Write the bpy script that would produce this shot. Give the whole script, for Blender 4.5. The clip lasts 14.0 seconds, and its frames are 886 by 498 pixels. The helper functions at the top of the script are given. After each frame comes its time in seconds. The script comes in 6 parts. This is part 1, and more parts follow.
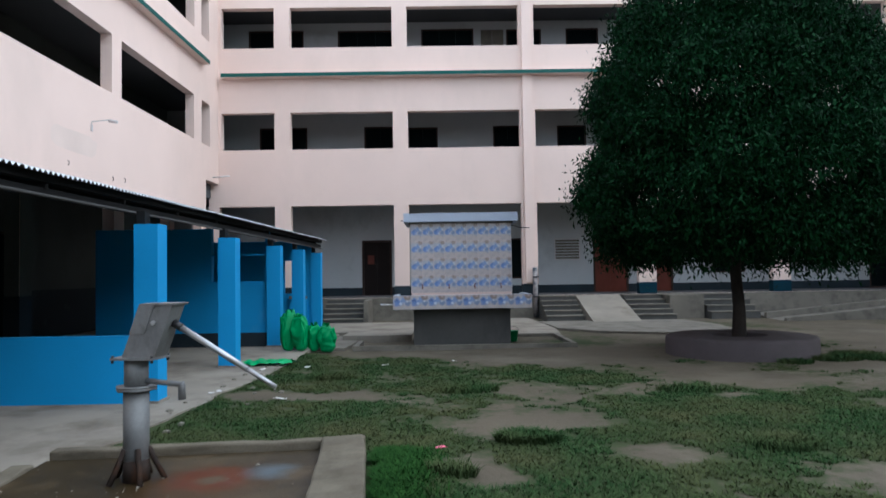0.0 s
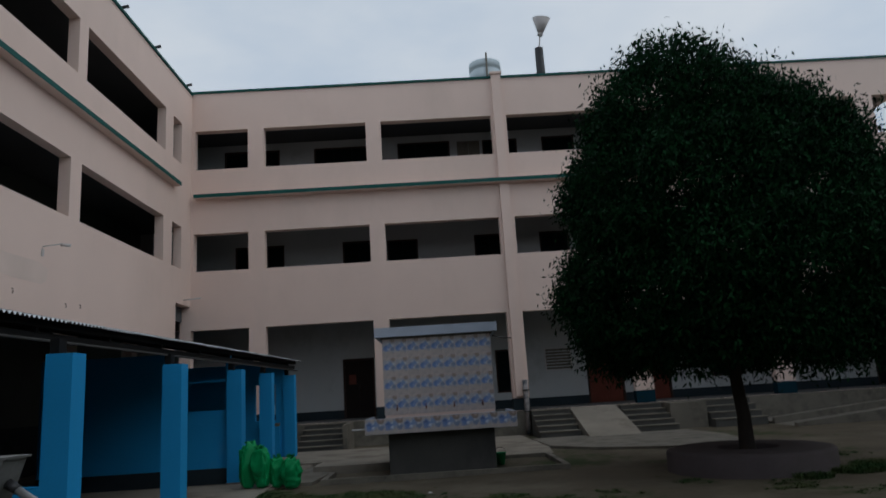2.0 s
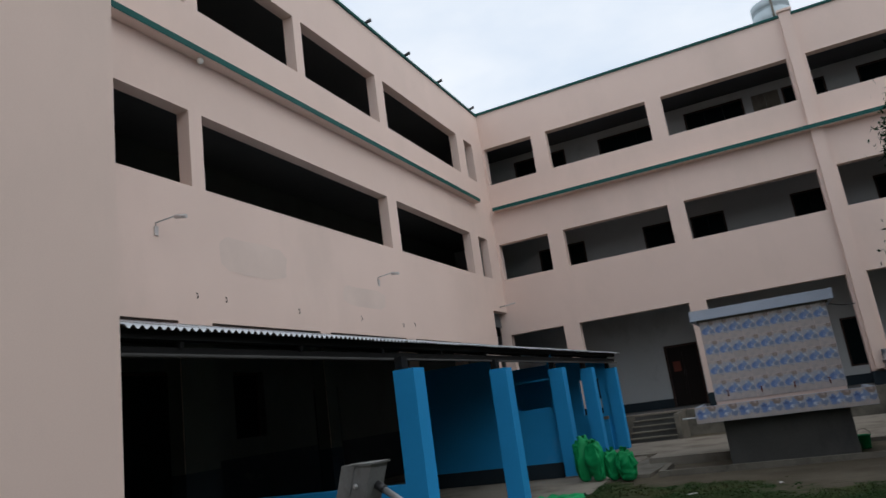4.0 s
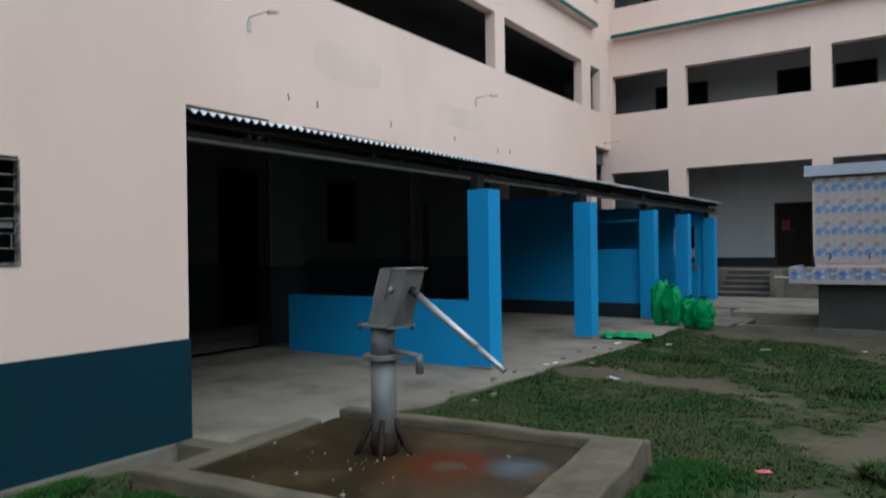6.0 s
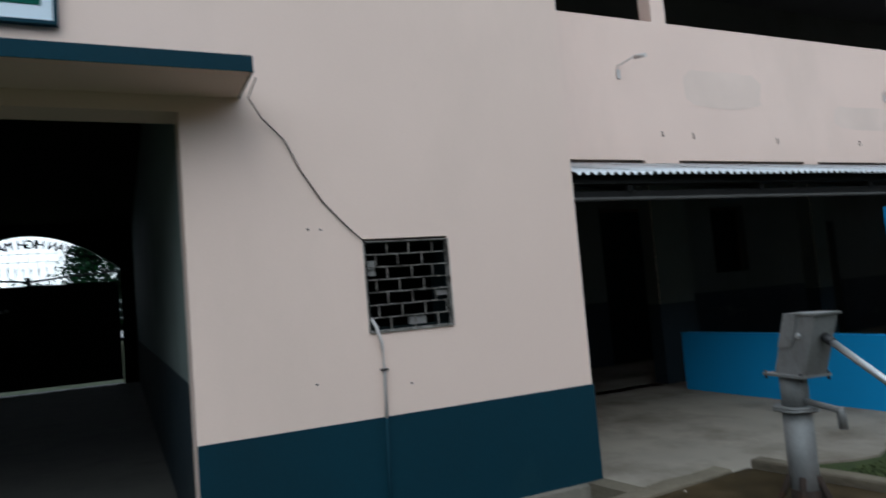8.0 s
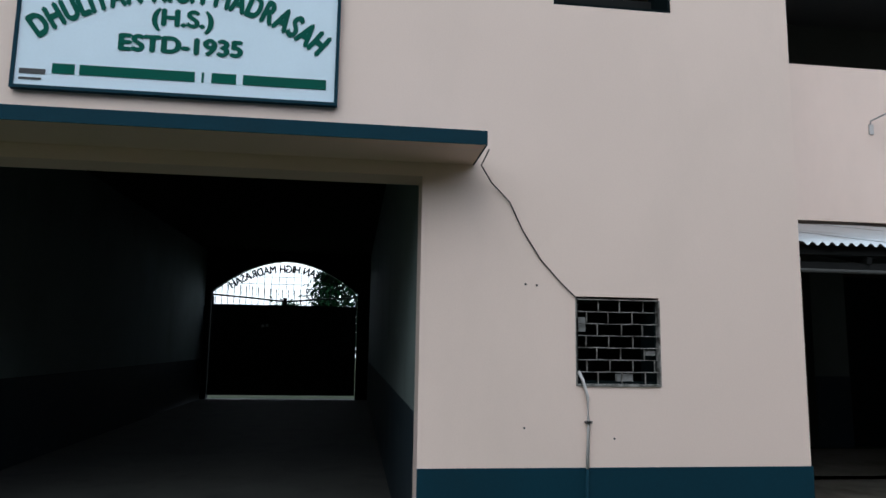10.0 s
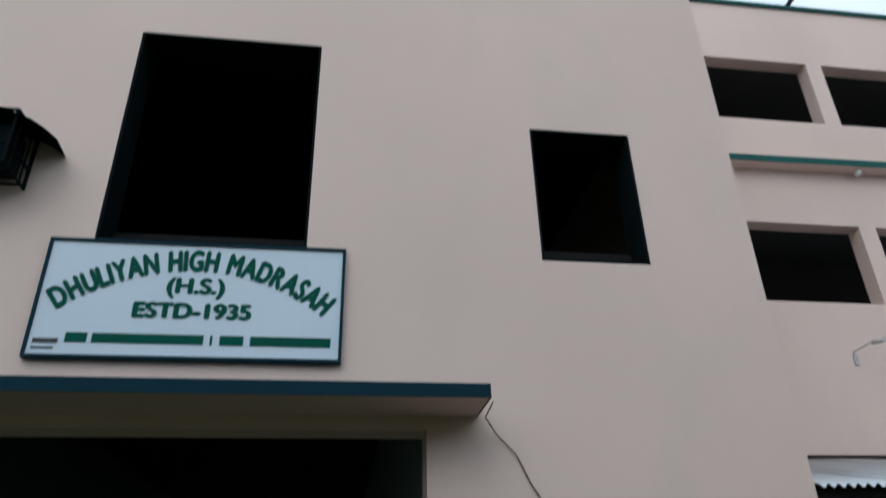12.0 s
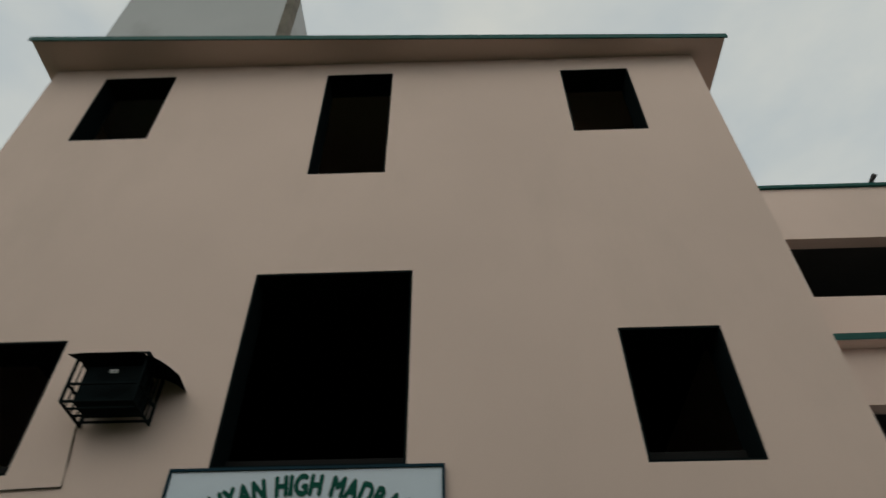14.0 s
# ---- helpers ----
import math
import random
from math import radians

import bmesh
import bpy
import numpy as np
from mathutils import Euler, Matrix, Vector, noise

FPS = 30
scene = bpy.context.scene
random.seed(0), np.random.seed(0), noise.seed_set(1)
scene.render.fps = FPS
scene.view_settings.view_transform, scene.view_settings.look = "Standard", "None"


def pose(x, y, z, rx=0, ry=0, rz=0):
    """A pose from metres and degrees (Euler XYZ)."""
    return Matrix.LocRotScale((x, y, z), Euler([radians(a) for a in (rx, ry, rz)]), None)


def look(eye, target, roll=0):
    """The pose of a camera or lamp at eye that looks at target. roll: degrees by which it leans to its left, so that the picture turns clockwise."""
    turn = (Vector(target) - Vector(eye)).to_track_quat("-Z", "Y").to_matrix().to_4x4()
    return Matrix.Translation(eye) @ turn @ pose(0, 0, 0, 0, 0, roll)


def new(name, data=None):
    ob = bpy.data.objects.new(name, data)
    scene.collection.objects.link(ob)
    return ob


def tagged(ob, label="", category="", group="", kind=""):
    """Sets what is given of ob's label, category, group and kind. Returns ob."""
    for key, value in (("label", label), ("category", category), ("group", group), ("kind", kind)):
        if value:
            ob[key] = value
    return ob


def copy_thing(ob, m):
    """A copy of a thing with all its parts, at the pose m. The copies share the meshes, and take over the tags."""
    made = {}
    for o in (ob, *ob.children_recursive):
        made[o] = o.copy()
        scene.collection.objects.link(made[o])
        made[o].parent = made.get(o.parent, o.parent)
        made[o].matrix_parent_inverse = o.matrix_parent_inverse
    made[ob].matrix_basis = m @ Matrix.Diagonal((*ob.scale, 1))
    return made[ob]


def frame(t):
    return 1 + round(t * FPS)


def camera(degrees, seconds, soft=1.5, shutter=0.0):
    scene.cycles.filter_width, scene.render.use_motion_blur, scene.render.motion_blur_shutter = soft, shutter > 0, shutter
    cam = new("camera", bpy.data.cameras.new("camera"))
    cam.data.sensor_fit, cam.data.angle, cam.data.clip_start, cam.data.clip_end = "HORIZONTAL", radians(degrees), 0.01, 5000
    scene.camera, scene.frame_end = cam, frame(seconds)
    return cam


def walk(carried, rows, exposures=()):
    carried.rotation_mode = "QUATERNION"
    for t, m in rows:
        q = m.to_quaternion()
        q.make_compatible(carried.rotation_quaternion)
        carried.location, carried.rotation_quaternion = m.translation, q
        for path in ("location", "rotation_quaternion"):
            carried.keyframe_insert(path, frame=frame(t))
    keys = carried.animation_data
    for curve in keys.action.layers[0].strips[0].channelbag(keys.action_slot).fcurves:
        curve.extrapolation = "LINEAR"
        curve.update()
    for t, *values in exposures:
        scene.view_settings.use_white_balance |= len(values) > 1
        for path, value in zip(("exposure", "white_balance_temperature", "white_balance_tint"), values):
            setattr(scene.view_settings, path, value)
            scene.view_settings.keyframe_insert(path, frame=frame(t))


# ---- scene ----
cam = camera(65.3, 14.0, shutter=0.4)

PATH = [
    (0, (0.274, 0.074, 1.457), (0.288, 2.073, 1.528), -0.9),
    (0.5, (0.377, 0.287, 1.482), (0.387, 2.282, 1.624), -1.1),
    (1, (0.514, 0.484, 1.469), (0.518, 2.478, 1.612), 0.3),
    (1.5, (0.579, 0.81, 1.503), (0.693, 2.759, 1.938), -1.9),
    (2, (0.679, 0.906, 1.49), (0.72, 2.867, 1.886), -3.6),
    (2.5, (0.736, 0.927, 1.477), (0.563, 2.897, 1.773), -1.8),
    (3, (0.798, 0.855, 1.487), (0.297, 2.761, 1.833), -6.1),
    (3.5, (0.776, 0.843, 1.504), (0.159, 2.706, 1.887), -7.1),
    (3.7, (0.784, 0.822, 1.515), (0.062, 2.63, 1.972), -8.2),
    (5.8, (0.947, 1.133, 1.418), (-0.18, 2.775, 1.603), -3.6),
    (6, (0.959, 1.192, 1.411), (-0.158, 2.851, 1.41), -0.8),
    (6.5, (0.982, 1.216, 1.412), (-0.173, 2.846, 1.334), -0.5),
    (7, (1.006, 1.206, 1.404), (-0.164, 2.822, 1.258), -0.2),
    (7.5, (1.045, 1.154, 1.405), (-0.483, 2.444, 1.434), -4.6),
    (8, (1.081, 1.036, 1.542), (-0.723, 1.888, 1.682), -4.8),
    (8.5, (1.271, 0.983, 1.525), (-0.579, 1.678, 1.829), -2.4),
    (8.7, (1.311, 0.975, 1.55), (-0.572, 1.57, 1.863), -1.5),
    (10.8, (1.483, 0.926, 1.615), (-0.48, 1.062, 1.977), 1.3),
    (11, (1.48, 0.884, 1.594), (-0.465, 1.022, 2.041), 1.1),
    (11.5, (1.493, 0.894, 1.619), (-0.407, 1.07, 2.217), 0.6),
    (12, (1.556, 0.836, 1.69), (-0.201, 1.099, 2.61), -1.5),
    (12.5, (1.585, 0.869, 1.682), (-0.058, 1.074, 2.802), -1.8),
    (13, (1.676, 0.944, 1.702), (0.199, 1.092, 3.042), -2.0),
    (13.5, (1.771, 1.024, 1.704), (0.301, 1.11, 3.058), 0.0),
    (14, (1.705, 0.928, 1.571), (0.288, 0.89, 2.983), -0.5),
]
EXPOSURES = [(0, 0.30, 5600, 7), (1.0, 0.30, 5600, 7), (1.5, 0.12, 5650, 7), (1.8, -0.8, 5800, 7), (2.0, -1.35, 5950, 7), (2.5, -1.0, 6000, 8), (3.0, -0.83, 6100, 9), (3.7, -0.78, 6150, 9),
             (5.8, -0.6, 5900, 4), (6.1, 0.15, 5750, 3), (6.5, 0.45, 5700, 3), (7.5, 0.35, 5700, 3), (8.0, -0.28, 5700, 3), (8.5, -0.42, 5700, 3), (11.0, -0.14, 5750, 4),
             (12.0, -0.6, 5700, 3), (12.5, -0.75, 5700, 2), (13.0, -1.15, 5950, 2), (13.5, -1.25, 6400, 3), (14.0, -1.40, 6950, 3)]
walk(cam, [(t, look(e, g, r)) for t, e, g, r in PATH], EXPOSURES)

# ---- world and light: an overcast evening sky, the brighter side over the yard ----
SUN_EL, SUN_AZ = radians(42), radians(112)
world = bpy.data.worlds.new("overcast_sky")
scene.world = world
world.use_nodes = True
wn, wl = world.node_tree.nodes, world.node_tree.links
wn.clear()
w_out = wn.new("ShaderNodeOutputWorld")
w_bg = wn.new("ShaderNodeBackground")
w_sky = wn.new("ShaderNodeTexSky")
w_sky.sky_type, w_sky.sun_disc = "NISHITA", False
w_sky.sun_elevation, w_sky.sun_rotation = SUN_EL, SUN_AZ
w_sky.air_density, w_sky.dust_density, w_sky.ozone_density = 1.0, 3.0, 1.0
w_gain = wn.new("ShaderNodeMix")
w_gain.data_type, w_gain.blend_type = "RGBA", "MULTIPLY"
w_gain.inputs[0].default_value = 1.0
w_gain.inputs[7].default_value = (0.1, 0.1, 0.1, 1)
w_tc = wn.new("ShaderNodeTexCoord")
w_map = wn.new("ShaderNodeMapping")
w_map.inputs["Scale"].default_value = (1.0, 1.0, 2.2)
w_noise = wn.new("ShaderNodeTexNoise")
w_noise.inputs["Scale"].default_value, w_noise.inputs["Detail"].default_value = 2.6, 7.0
w_noise.inputs["Roughness"].default_value = 0.55
w_ramp = wn.new("ShaderNodeValToRGB")
w_ramp.color_ramp.elements[0].position, w_ramp.color_ramp.elements[0].color = 0.34, (0.74, 0.81, 0.90, 1)
w_ramp.color_ramp.elements[1].position, w_ramp.color_ramp.elements[1].color = 0.66, (1.0, 1.0, 1.0, 1)
w_mix = wn.new("ShaderNodeMix")
w_mix.data_type = "RGBA"
w_mix.inputs[0].default_value = 0.86
wl.new(w_tc.outputs["Generated"], w_map.inputs["Vector"])
wl.new(w_map.outputs["Vector"], w_noise.inputs["Vector"])
wl.new(w_noise.outputs["Fac"], w_ramp.inputs["Fac"])
wl.new(w_sky.outputs["Color"], w_gain.inputs[6])
wl.new(w_gain.outputs[2], w_mix.inputs[6])
wl.new(w_ramp.outputs["Color"], w_mix.inputs[7])
wl.new(w_mix.outputs[2], w_bg.inputs["Color"])
w_bg.inputs["Strength"].default_value = 1.85
wl.new(w_bg.outputs["Background"], w_out.inputs["Surface"])
sun = new("sun", bpy.data.lights.new("sun", "SUN"))
sun.data.energy, sun.data.angle, sun.data.color = 0.85, radians(40), (1.0, 0.96, 0.9)
sun.matrix_world = look((0, 0, 30), (0 - 30 * math.sin(SUN_AZ), 0 - 30 * math.cos(SUN_AZ), 30 - 30 * math.tan(SUN_EL)))


# ---- materials ----
def material(name, color, rough=0.8, spread=0.12, grain=60.0, blotch=1.2, bump=0.15, metal=0.0, stain=None, stain_scale=(0.8, 0.8, 0.8), stain_cut=(0.55, 0.75), random_tint=0.0):
    """Two scales of variation, an optional shaped stain, and fine relief."""
    m = bpy.data.materials.new(name)
    m.use_nodes = True
    n, l = m.node_tree.nodes, m.node_tree.links
    bsdf = n["Principled BSDF"]
    bsdf.inputs["Metallic"].default_value = metal
    bsdf.inputs["Specular IOR Level"].default_value = 0.5 if metal or rough < 0.4 else 0.18
    tc = n.new("ShaderNodeTexCoord")
    big = n.new("ShaderNodeTexNoise")
    big.inputs["Scale"].default_value, big.inputs["Detail"].default_value = blotch, 5.0
    fine = n.new("ShaderNodeTexNoise")
    fine.inputs["Scale"].default_value, fine.inputs["Detail"].default_value = grain, 3.0
    for q in (big, fine):
        l.new(tc.outputs["Object"], q.inputs["Vector"])
    add = n.new("ShaderNodeMath")
    add.operation = "MULTIPLY_ADD"
    l.new(fine.outputs["Fac"], add.inputs[0])
    add.inputs[1].default_value = 0.5
    l.new(big.outputs["Fac"], add.inputs[2])
    ramp = n.new("ShaderNodeMapRange")
    ramp.inputs["From Min"].default_value, ramp.inputs["From Max"].default_value = 0.4, 1.1
    ramp.inputs["To Min"].default_value, ramp.inputs["To Max"].default_value = 1 - spread, 1 + spread
    l.new(add.outputs[0], ramp.inputs["Value"])
    mul = n.new("ShaderNodeMix")
    mul.data_type, mul.blend_type = "RGBA", "MULTIPLY"
    mul.inputs[0].default_value = 1.0
    mul.inputs[6].default_value = (*color, 1)
    l.new(ramp.outputs["Result"], mul.inputs[7])
    last = mul.outputs[2]
    if random_tint:
        info = n.new("ShaderNodeObjectInfo")
        rr = n.new("ShaderNodeMapRange")
        rr.inputs["To Min"].default_value, rr.inputs["To Max"].default_value = 1 - random_tint, 1 + random_tint
        l.new(info.outputs["Random"], rr.inputs["Value"])
        rm = n.new("ShaderNodeMix")
        rm.data_type, rm.blend_type = "RGBA", "MULTIPLY"
        rm.inputs[0].default_value = 1.0
        l.new(last, rm.inputs[6])
        l.new(rr.outputs["Result"], rm.inputs[7])
        last = rm.outputs[2]
    if stain:
        mp = n.new("ShaderNodeMapping")
        mp.inputs["Scale"].default_value = stain_scale
        l.new(tc.outputs["Object"], mp.inputs["Vector"])
        sn = n.new("ShaderNodeTexNoise")
        sn.inputs["Scale"].default_value, sn.inputs["Detail"].default_value, sn.inputs["Roughness"].default_value = 1.0, 8.0, 0.65
        l.new(mp.outputs["Vector"], sn.inputs["Vector"])
        sr = n.new("ShaderNodeMapRange")
        sr.inputs["From Min"].default_value, sr.inputs["From Max"].default_value = stain_cut
        l.new(sn.outputs["Fac"], sr.inputs["Value"])
        sm = n.new("ShaderNodeMix")
        sm.data_type = "RGBA"
        l.new(sr.outputs["Result"], sm.inputs[0])
        l.new(last, sm.inputs[6])
        sm.inputs[7].default_value = (*stain, 1)
        last = sm.outputs[2]
    l.new(last, bsdf.inputs["Base Color"])
    rg = n.new("ShaderNodeMapRange")
    rg.inputs["To Min"].default_value, rg.inputs["To Max"].default_value = max(0.03, rough - 0.1), min(1, rough + 0.1)
    l.new(big.outputs["Fac"], rg.inputs["Value"])
    l.new(rg.outputs["Result"], bsdf.inputs["Roughness"])
    if bump:
        bp = n.new("ShaderNodeBump")
        bp.inputs["Strength"].default_value, bp.inputs["Distance"].default_value = bump, 0.01
        l.new(add.outputs[0], bp.inputs["Height"])
        l.new(bp.outputs["Normal"], bsdf.inputs["Normal"])
    return m


PINK = material("pink_plaster", (0.715, 0.565, 0.495), 0.88, 0.06, 90, 0.5, 0.12, stain=(0.62, 0.50, 0.435), stain_scale=(0.42, 0.42, 0.2), stain_cut=(0.5, 0.85))
INNER = material("grey_white_wall_paint", (0.45, 0.47, 0.475), 0.85, 0.08, 70, 0.6, 0.1, stain=(0.27, 0.27, 0.27), stain_scale=(0.7, 0.7, 0.5), stain_cut=(0.55, 0.85))
NAVY = material("dark_blue_dado_paint", (0.002, 0.026, 0.042), 0.8, 0.2, 60, 1.5, 0.08, stain=(0.007, 0.036, 0.050), stain_scale=(2, 2, 1), stain_cut=(0.6, 0.85))
DADO = material("black_blue_dado_paint", (0.018, 0.028, 0.036), 0.6, 0.3, 60, 1.5, 0.1, stain=(0.08, 0.085, 0.085), stain_scale=(2, 2, 3), stain_cut=(0.6, 0.85))
BLUE = material("sky_blue_paint", (0.028, 0.28, 0.60), 0.6, 0.1, 70, 1.0, 0.1, stain=(0.10, 0.32, 0.56), stain_scale=(1.5, 1.5, 0.6), stain_cut=(0.6, 0.85))
GREEN = material("dark_green_paint", (0.012, 0.085, 0.075), 0.6, 0.2, 60, 2.0, 0.1)
CONCRETE = material("weathered_concrete", (0.175, 0.160, 0.133), 0.9, 0.18, 80, 1.6, 0.4, stain=(0.085, 0.08, 0.066), stain_scale=(2.2, 2.2, 2.2), stain_cut=(0.45, 0.72))
SLAB = material("worn_cement_floor", (0.240, 0.215, 0.178), 0.85, 0.2, 90, 1.6, 0.3, stain=(0.110, 0.090, 0.068), stain_scale=(1.1, 1.1, 1.1), stain_cut=(0.48, 0.72))
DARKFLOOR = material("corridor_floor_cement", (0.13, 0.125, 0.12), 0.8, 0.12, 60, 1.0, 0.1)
TIN = material("corrugated_galvanised_sheet", (0.50, 0.52, 0.54), 0.5, 0.15, 30, 1.0, 0.05, metal=0.6, stain=(0.28, 0.25, 0.22), stain_scale=(0.6, 3, 1), stain_cut=(0.6, 0.8))
# cement slab colour kept dark to hold the shade inside the corridors
CEIL = material("cement_ceiling_darkened_as_shade", (0.10, 0.104, 0.108), 0.9, 0.15, 40, 0.8, 0.1)
STEEL = material("dark_steel", (0.03, 0.03, 0.032), 0.5, 0.2, 60, 3, 0.1, metal=0.4)
WOOD = material("dark_brown_wood", (0.045, 0.026, 0.02), 0.6, 0.25, 40, 2, 0.1)
REDWOOD = material("red_brown_door_paint", (0.13, 0.035, 0.022), 0.55, 0.2, 40, 2, 0.1)
SOIL = material("bare_soil_and_worn_turf", (0.06, 0.05, 0.04), 0.95, 0.2, 40, 0.8, 0.6)
# green-grey wall colour lowered to carry the shade under the side wing
SHADEWALL = material("green_grey_wall_paint_with_shade", (0.085, 0.097, 0.09), 0.9, 0.15, 50, 0.7, 0.1, stain=(0.06, 0.067, 0.06), stain_scale=(0.8, 0.8, 0.5), stain_cut=(0.5, 0.8))
# brown-black for the sheets' lower face, the shade under the roof painted on
UNDERSHADE = material("sheet_underside_dark_as_shade", (0.045, 0.036, 0.030), 0.9, 0.25, 40, 2, 0.1)
# near-black colour stands for the darkness of rooms behind the openings
DARKROOM = material("room_wall_black_as_shade", (0.012, 0.012, 0.012), 0.95, 0.1, 40, 1, 0.0)


# pale teal wall colour lowered to hold the passage's shade
PASSWALL = material("teal_grey_wall_paint_with_shade", (0.185, 0.225, 0.22), 0.85, 0.12, 50, 0.7, 0.1, stain=(0.13, 0.155, 0.15), stain_scale=(0.8, 0.8, 0.5), stain_cut=(0.5, 0.8))


# ---- building helpers ----
def box(bm, x0, x1, y0, y1, z0, z1):
    v = [bm.verts.new(p) for p in ((x0, y0, z0), (x1, y0, z0), (x1, y1, z0), (x0, y1, z0), (x0, y0, z1), (x1, y0, z1), (x1, y1, z1), (x0, y1, z1))]
    for f in ((0, 3, 2, 1), (4, 5, 6, 7), (0, 1, 5, 4), (1, 2, 6, 5), (2, 3, 7, 6), (3, 0, 4, 7)):
        bm.faces.new([v[i] for i in f])
    return v


def tube(bm, a, b, r0, r1=None, seg=14, caps=True):
    """A tapered round bar from a to b."""
    a, b = Vector(a), Vector(b)
    r1 = r0 if r1 is None else r1
    q = (b - a).to_track_quat("Z", "Y")
    rings = []
    for c, r in ((a, r0), (b, r1)):
        rings.append([bm.verts.new(c + q @ Vector((r * math.cos(2 * math.pi * i / seg), r * math.sin(2 * math.pi * i / seg), 0))) for i in range(seg)])
    for i in range(seg):
        f = bm.faces.new((rings[0][i], rings[0][(i + 1) % seg], rings[1][(i + 1) % seg], rings[1][i]))
        f.smooth = True
    if caps:
        bm.faces.new(rings[0][::-1])
        bm.faces.new(rings[1])


def cable(bm, pts, r, seg=8):
    """A round bar along points."""
    rings = []
    pts = [Vector(p) for p in pts]
    for i, p in enumerate(pts):
        d = pts[min(i + 1, len(pts) - 1)] - pts[max(i - 1, 0)]
        q = d.to_track_quat("Z", "Y")
        rings.append([bm.verts.new(p + q @ Vector((r * math.cos(2 * math.pi * k / seg), r * math.sin(2 * math.pi * k / seg), 0))) for k in range(seg)])
    for a, b in zip(rings, rings[1:]):
        for k in range(seg):
            bm.faces.new((a[k], a[(k + 1) % seg], b[(k + 1) % seg], b[k])).smooth = True
    bm.faces.new(rings[0][::-1])
    bm.faces.new(rings[-1])


def bevel(bm, width, segments=1, angle=30):
    es = [e for e in bm.edges if len(e.link_faces) == 2 and e.calc_face_angle(0) > radians(angle)]
    bmesh.ops.bevel(bm, geom=es, offset=width, segments=segments, affect="EDGES", profile=0.5)


def mesh_of(name, bm, mat):
    bmesh.ops.recalc_face_normals(bm, faces=bm.faces)
    me = bpy.data.meshes.new(name)
    bm.to_mesh(me)
    bm.free()
    for q in (mat if isinstance(mat, (list, tuple)) else [mat]):
        me.materials.append(q)
    return me


def part(name, bm, mat, parent, label=""):
    ob = new(name, mesh_of(name, bm, mat))
    ob.parent = parent
    return tagged(ob, label)


def thing(name, label, category, at=(0, 0, 0), turn=0.0, group=""):
    ob = new(name)
    ob.matrix_basis = pose(*at, 0, 0, turn)
    return tagged(ob, label, category, group)


def structure(name, bm, mat, label, category="wall"):
    return tagged(new(name, mesh_of(name, bm, mat)), label, category, kind="structure")


def boxes(*rows):
    bm = bmesh.new()
    for r in rows:
        box(bm, *r)
    return bm


def pierced(axis, at, thick, u0, u1, z0, z1, holes):
    """A wall with thickness in the plane axis = at (its thickness goes to at + thick), pierced by holes (u0, u1, z0, z1)."""
    us = sorted({u0, u1, *[min(max(h[i], u0), u1) for h in holes for i in (0, 1)]})
    zs = sorted({z0, z1, *[min(max(h[i], z0), z1) for h in holes for i in (2, 3)]})
    solid = {}
    for i in range(len(us) - 1):
        for j in range(len(zs) - 1):
            u, z = (us[i] + us[i + 1]) / 2, (zs[j] + zs[j + 1]) / 2
            solid[i, j] = not any(h[0] < u < h[1] and h[2] < z < h[3] for h in holes)
    bm = bmesh.new()
    cache = {}

    def v(i, j, k):
        if (i, j, k) not in cache:
            w = at + (thick if k else 0)
            cache[i, j, k] = bm.verts.new((us[i], w, zs[j]) if axis == "y" else (w, us[i], zs[j]))
        return cache[i, j, k]
    for (i, j), s in solid.items():
        if not s:
            continue
        for k in (0, 1):
            bm.faces.new([v(i, j, k), v(i + 1, j, k), v(i + 1, j + 1, k), v(i, j + 1, k)])
        for di, dj, a, b in ((-1, 0, (i, j), (i, j + 1)), (1, 0, (i + 1, j), (i + 1, j + 1)), (0, -1, (i, j), (i + 1, j)), (0, 1, (i, j + 1), (i + 1, j + 1))):
            if not solid.get((i + di, j + dj), False):
                bm.faces.new([v(*a, 0), v(*b, 0), v(*b, 1), v(*a, 1)])
    return bm


# ---- plan: heights of the storeys ----
Z1, Z2, Z3, ROOF, TOP = 0.75, 4.25, 7.55, 10.1, 10.95
SILL2, HEAD2, SILL3, HEAD3 = 5.28, 6.45, 8.47, 9.72
YB, XL, XG = 21.16, -6.40, -3.20
GH0, GH1 = -4.55, 4.19
EAST = 16.1
SILL3_L, HEAD3_L, TOP_L = 8.40, 9.65, 10.89

# ---- back wing ----
BAYS = [(-6.31, -4.69), (-4.20, -1.06), (-0.60, 2.84), (3.32, 6.40), (6.93, 10.50), (11.05, 14.30), (14.86, 15.50)]
holes = [(a, b, SILL2 + 0.04, HEAD2 + 0.01) for a, b in BAYS] + [(a, b, SILL3, HEAD3) for a, b in BAYS] + [(a, b, Z1, 3.58) for a, b in BAYS[1:6]] + [(-6.38, -4.69, Z1, 3.58), (14.86, 15.6, Z1, 3.58)]
wall_back = structure("wall_back_wing", pierced("y", YB, 0.26, XL - 0.3, EAST, Z1 - 0.15, TOP, holes), PINK, "pale pink plastered facade of a three-storey school wing with open corridors")
REAR = 23.55
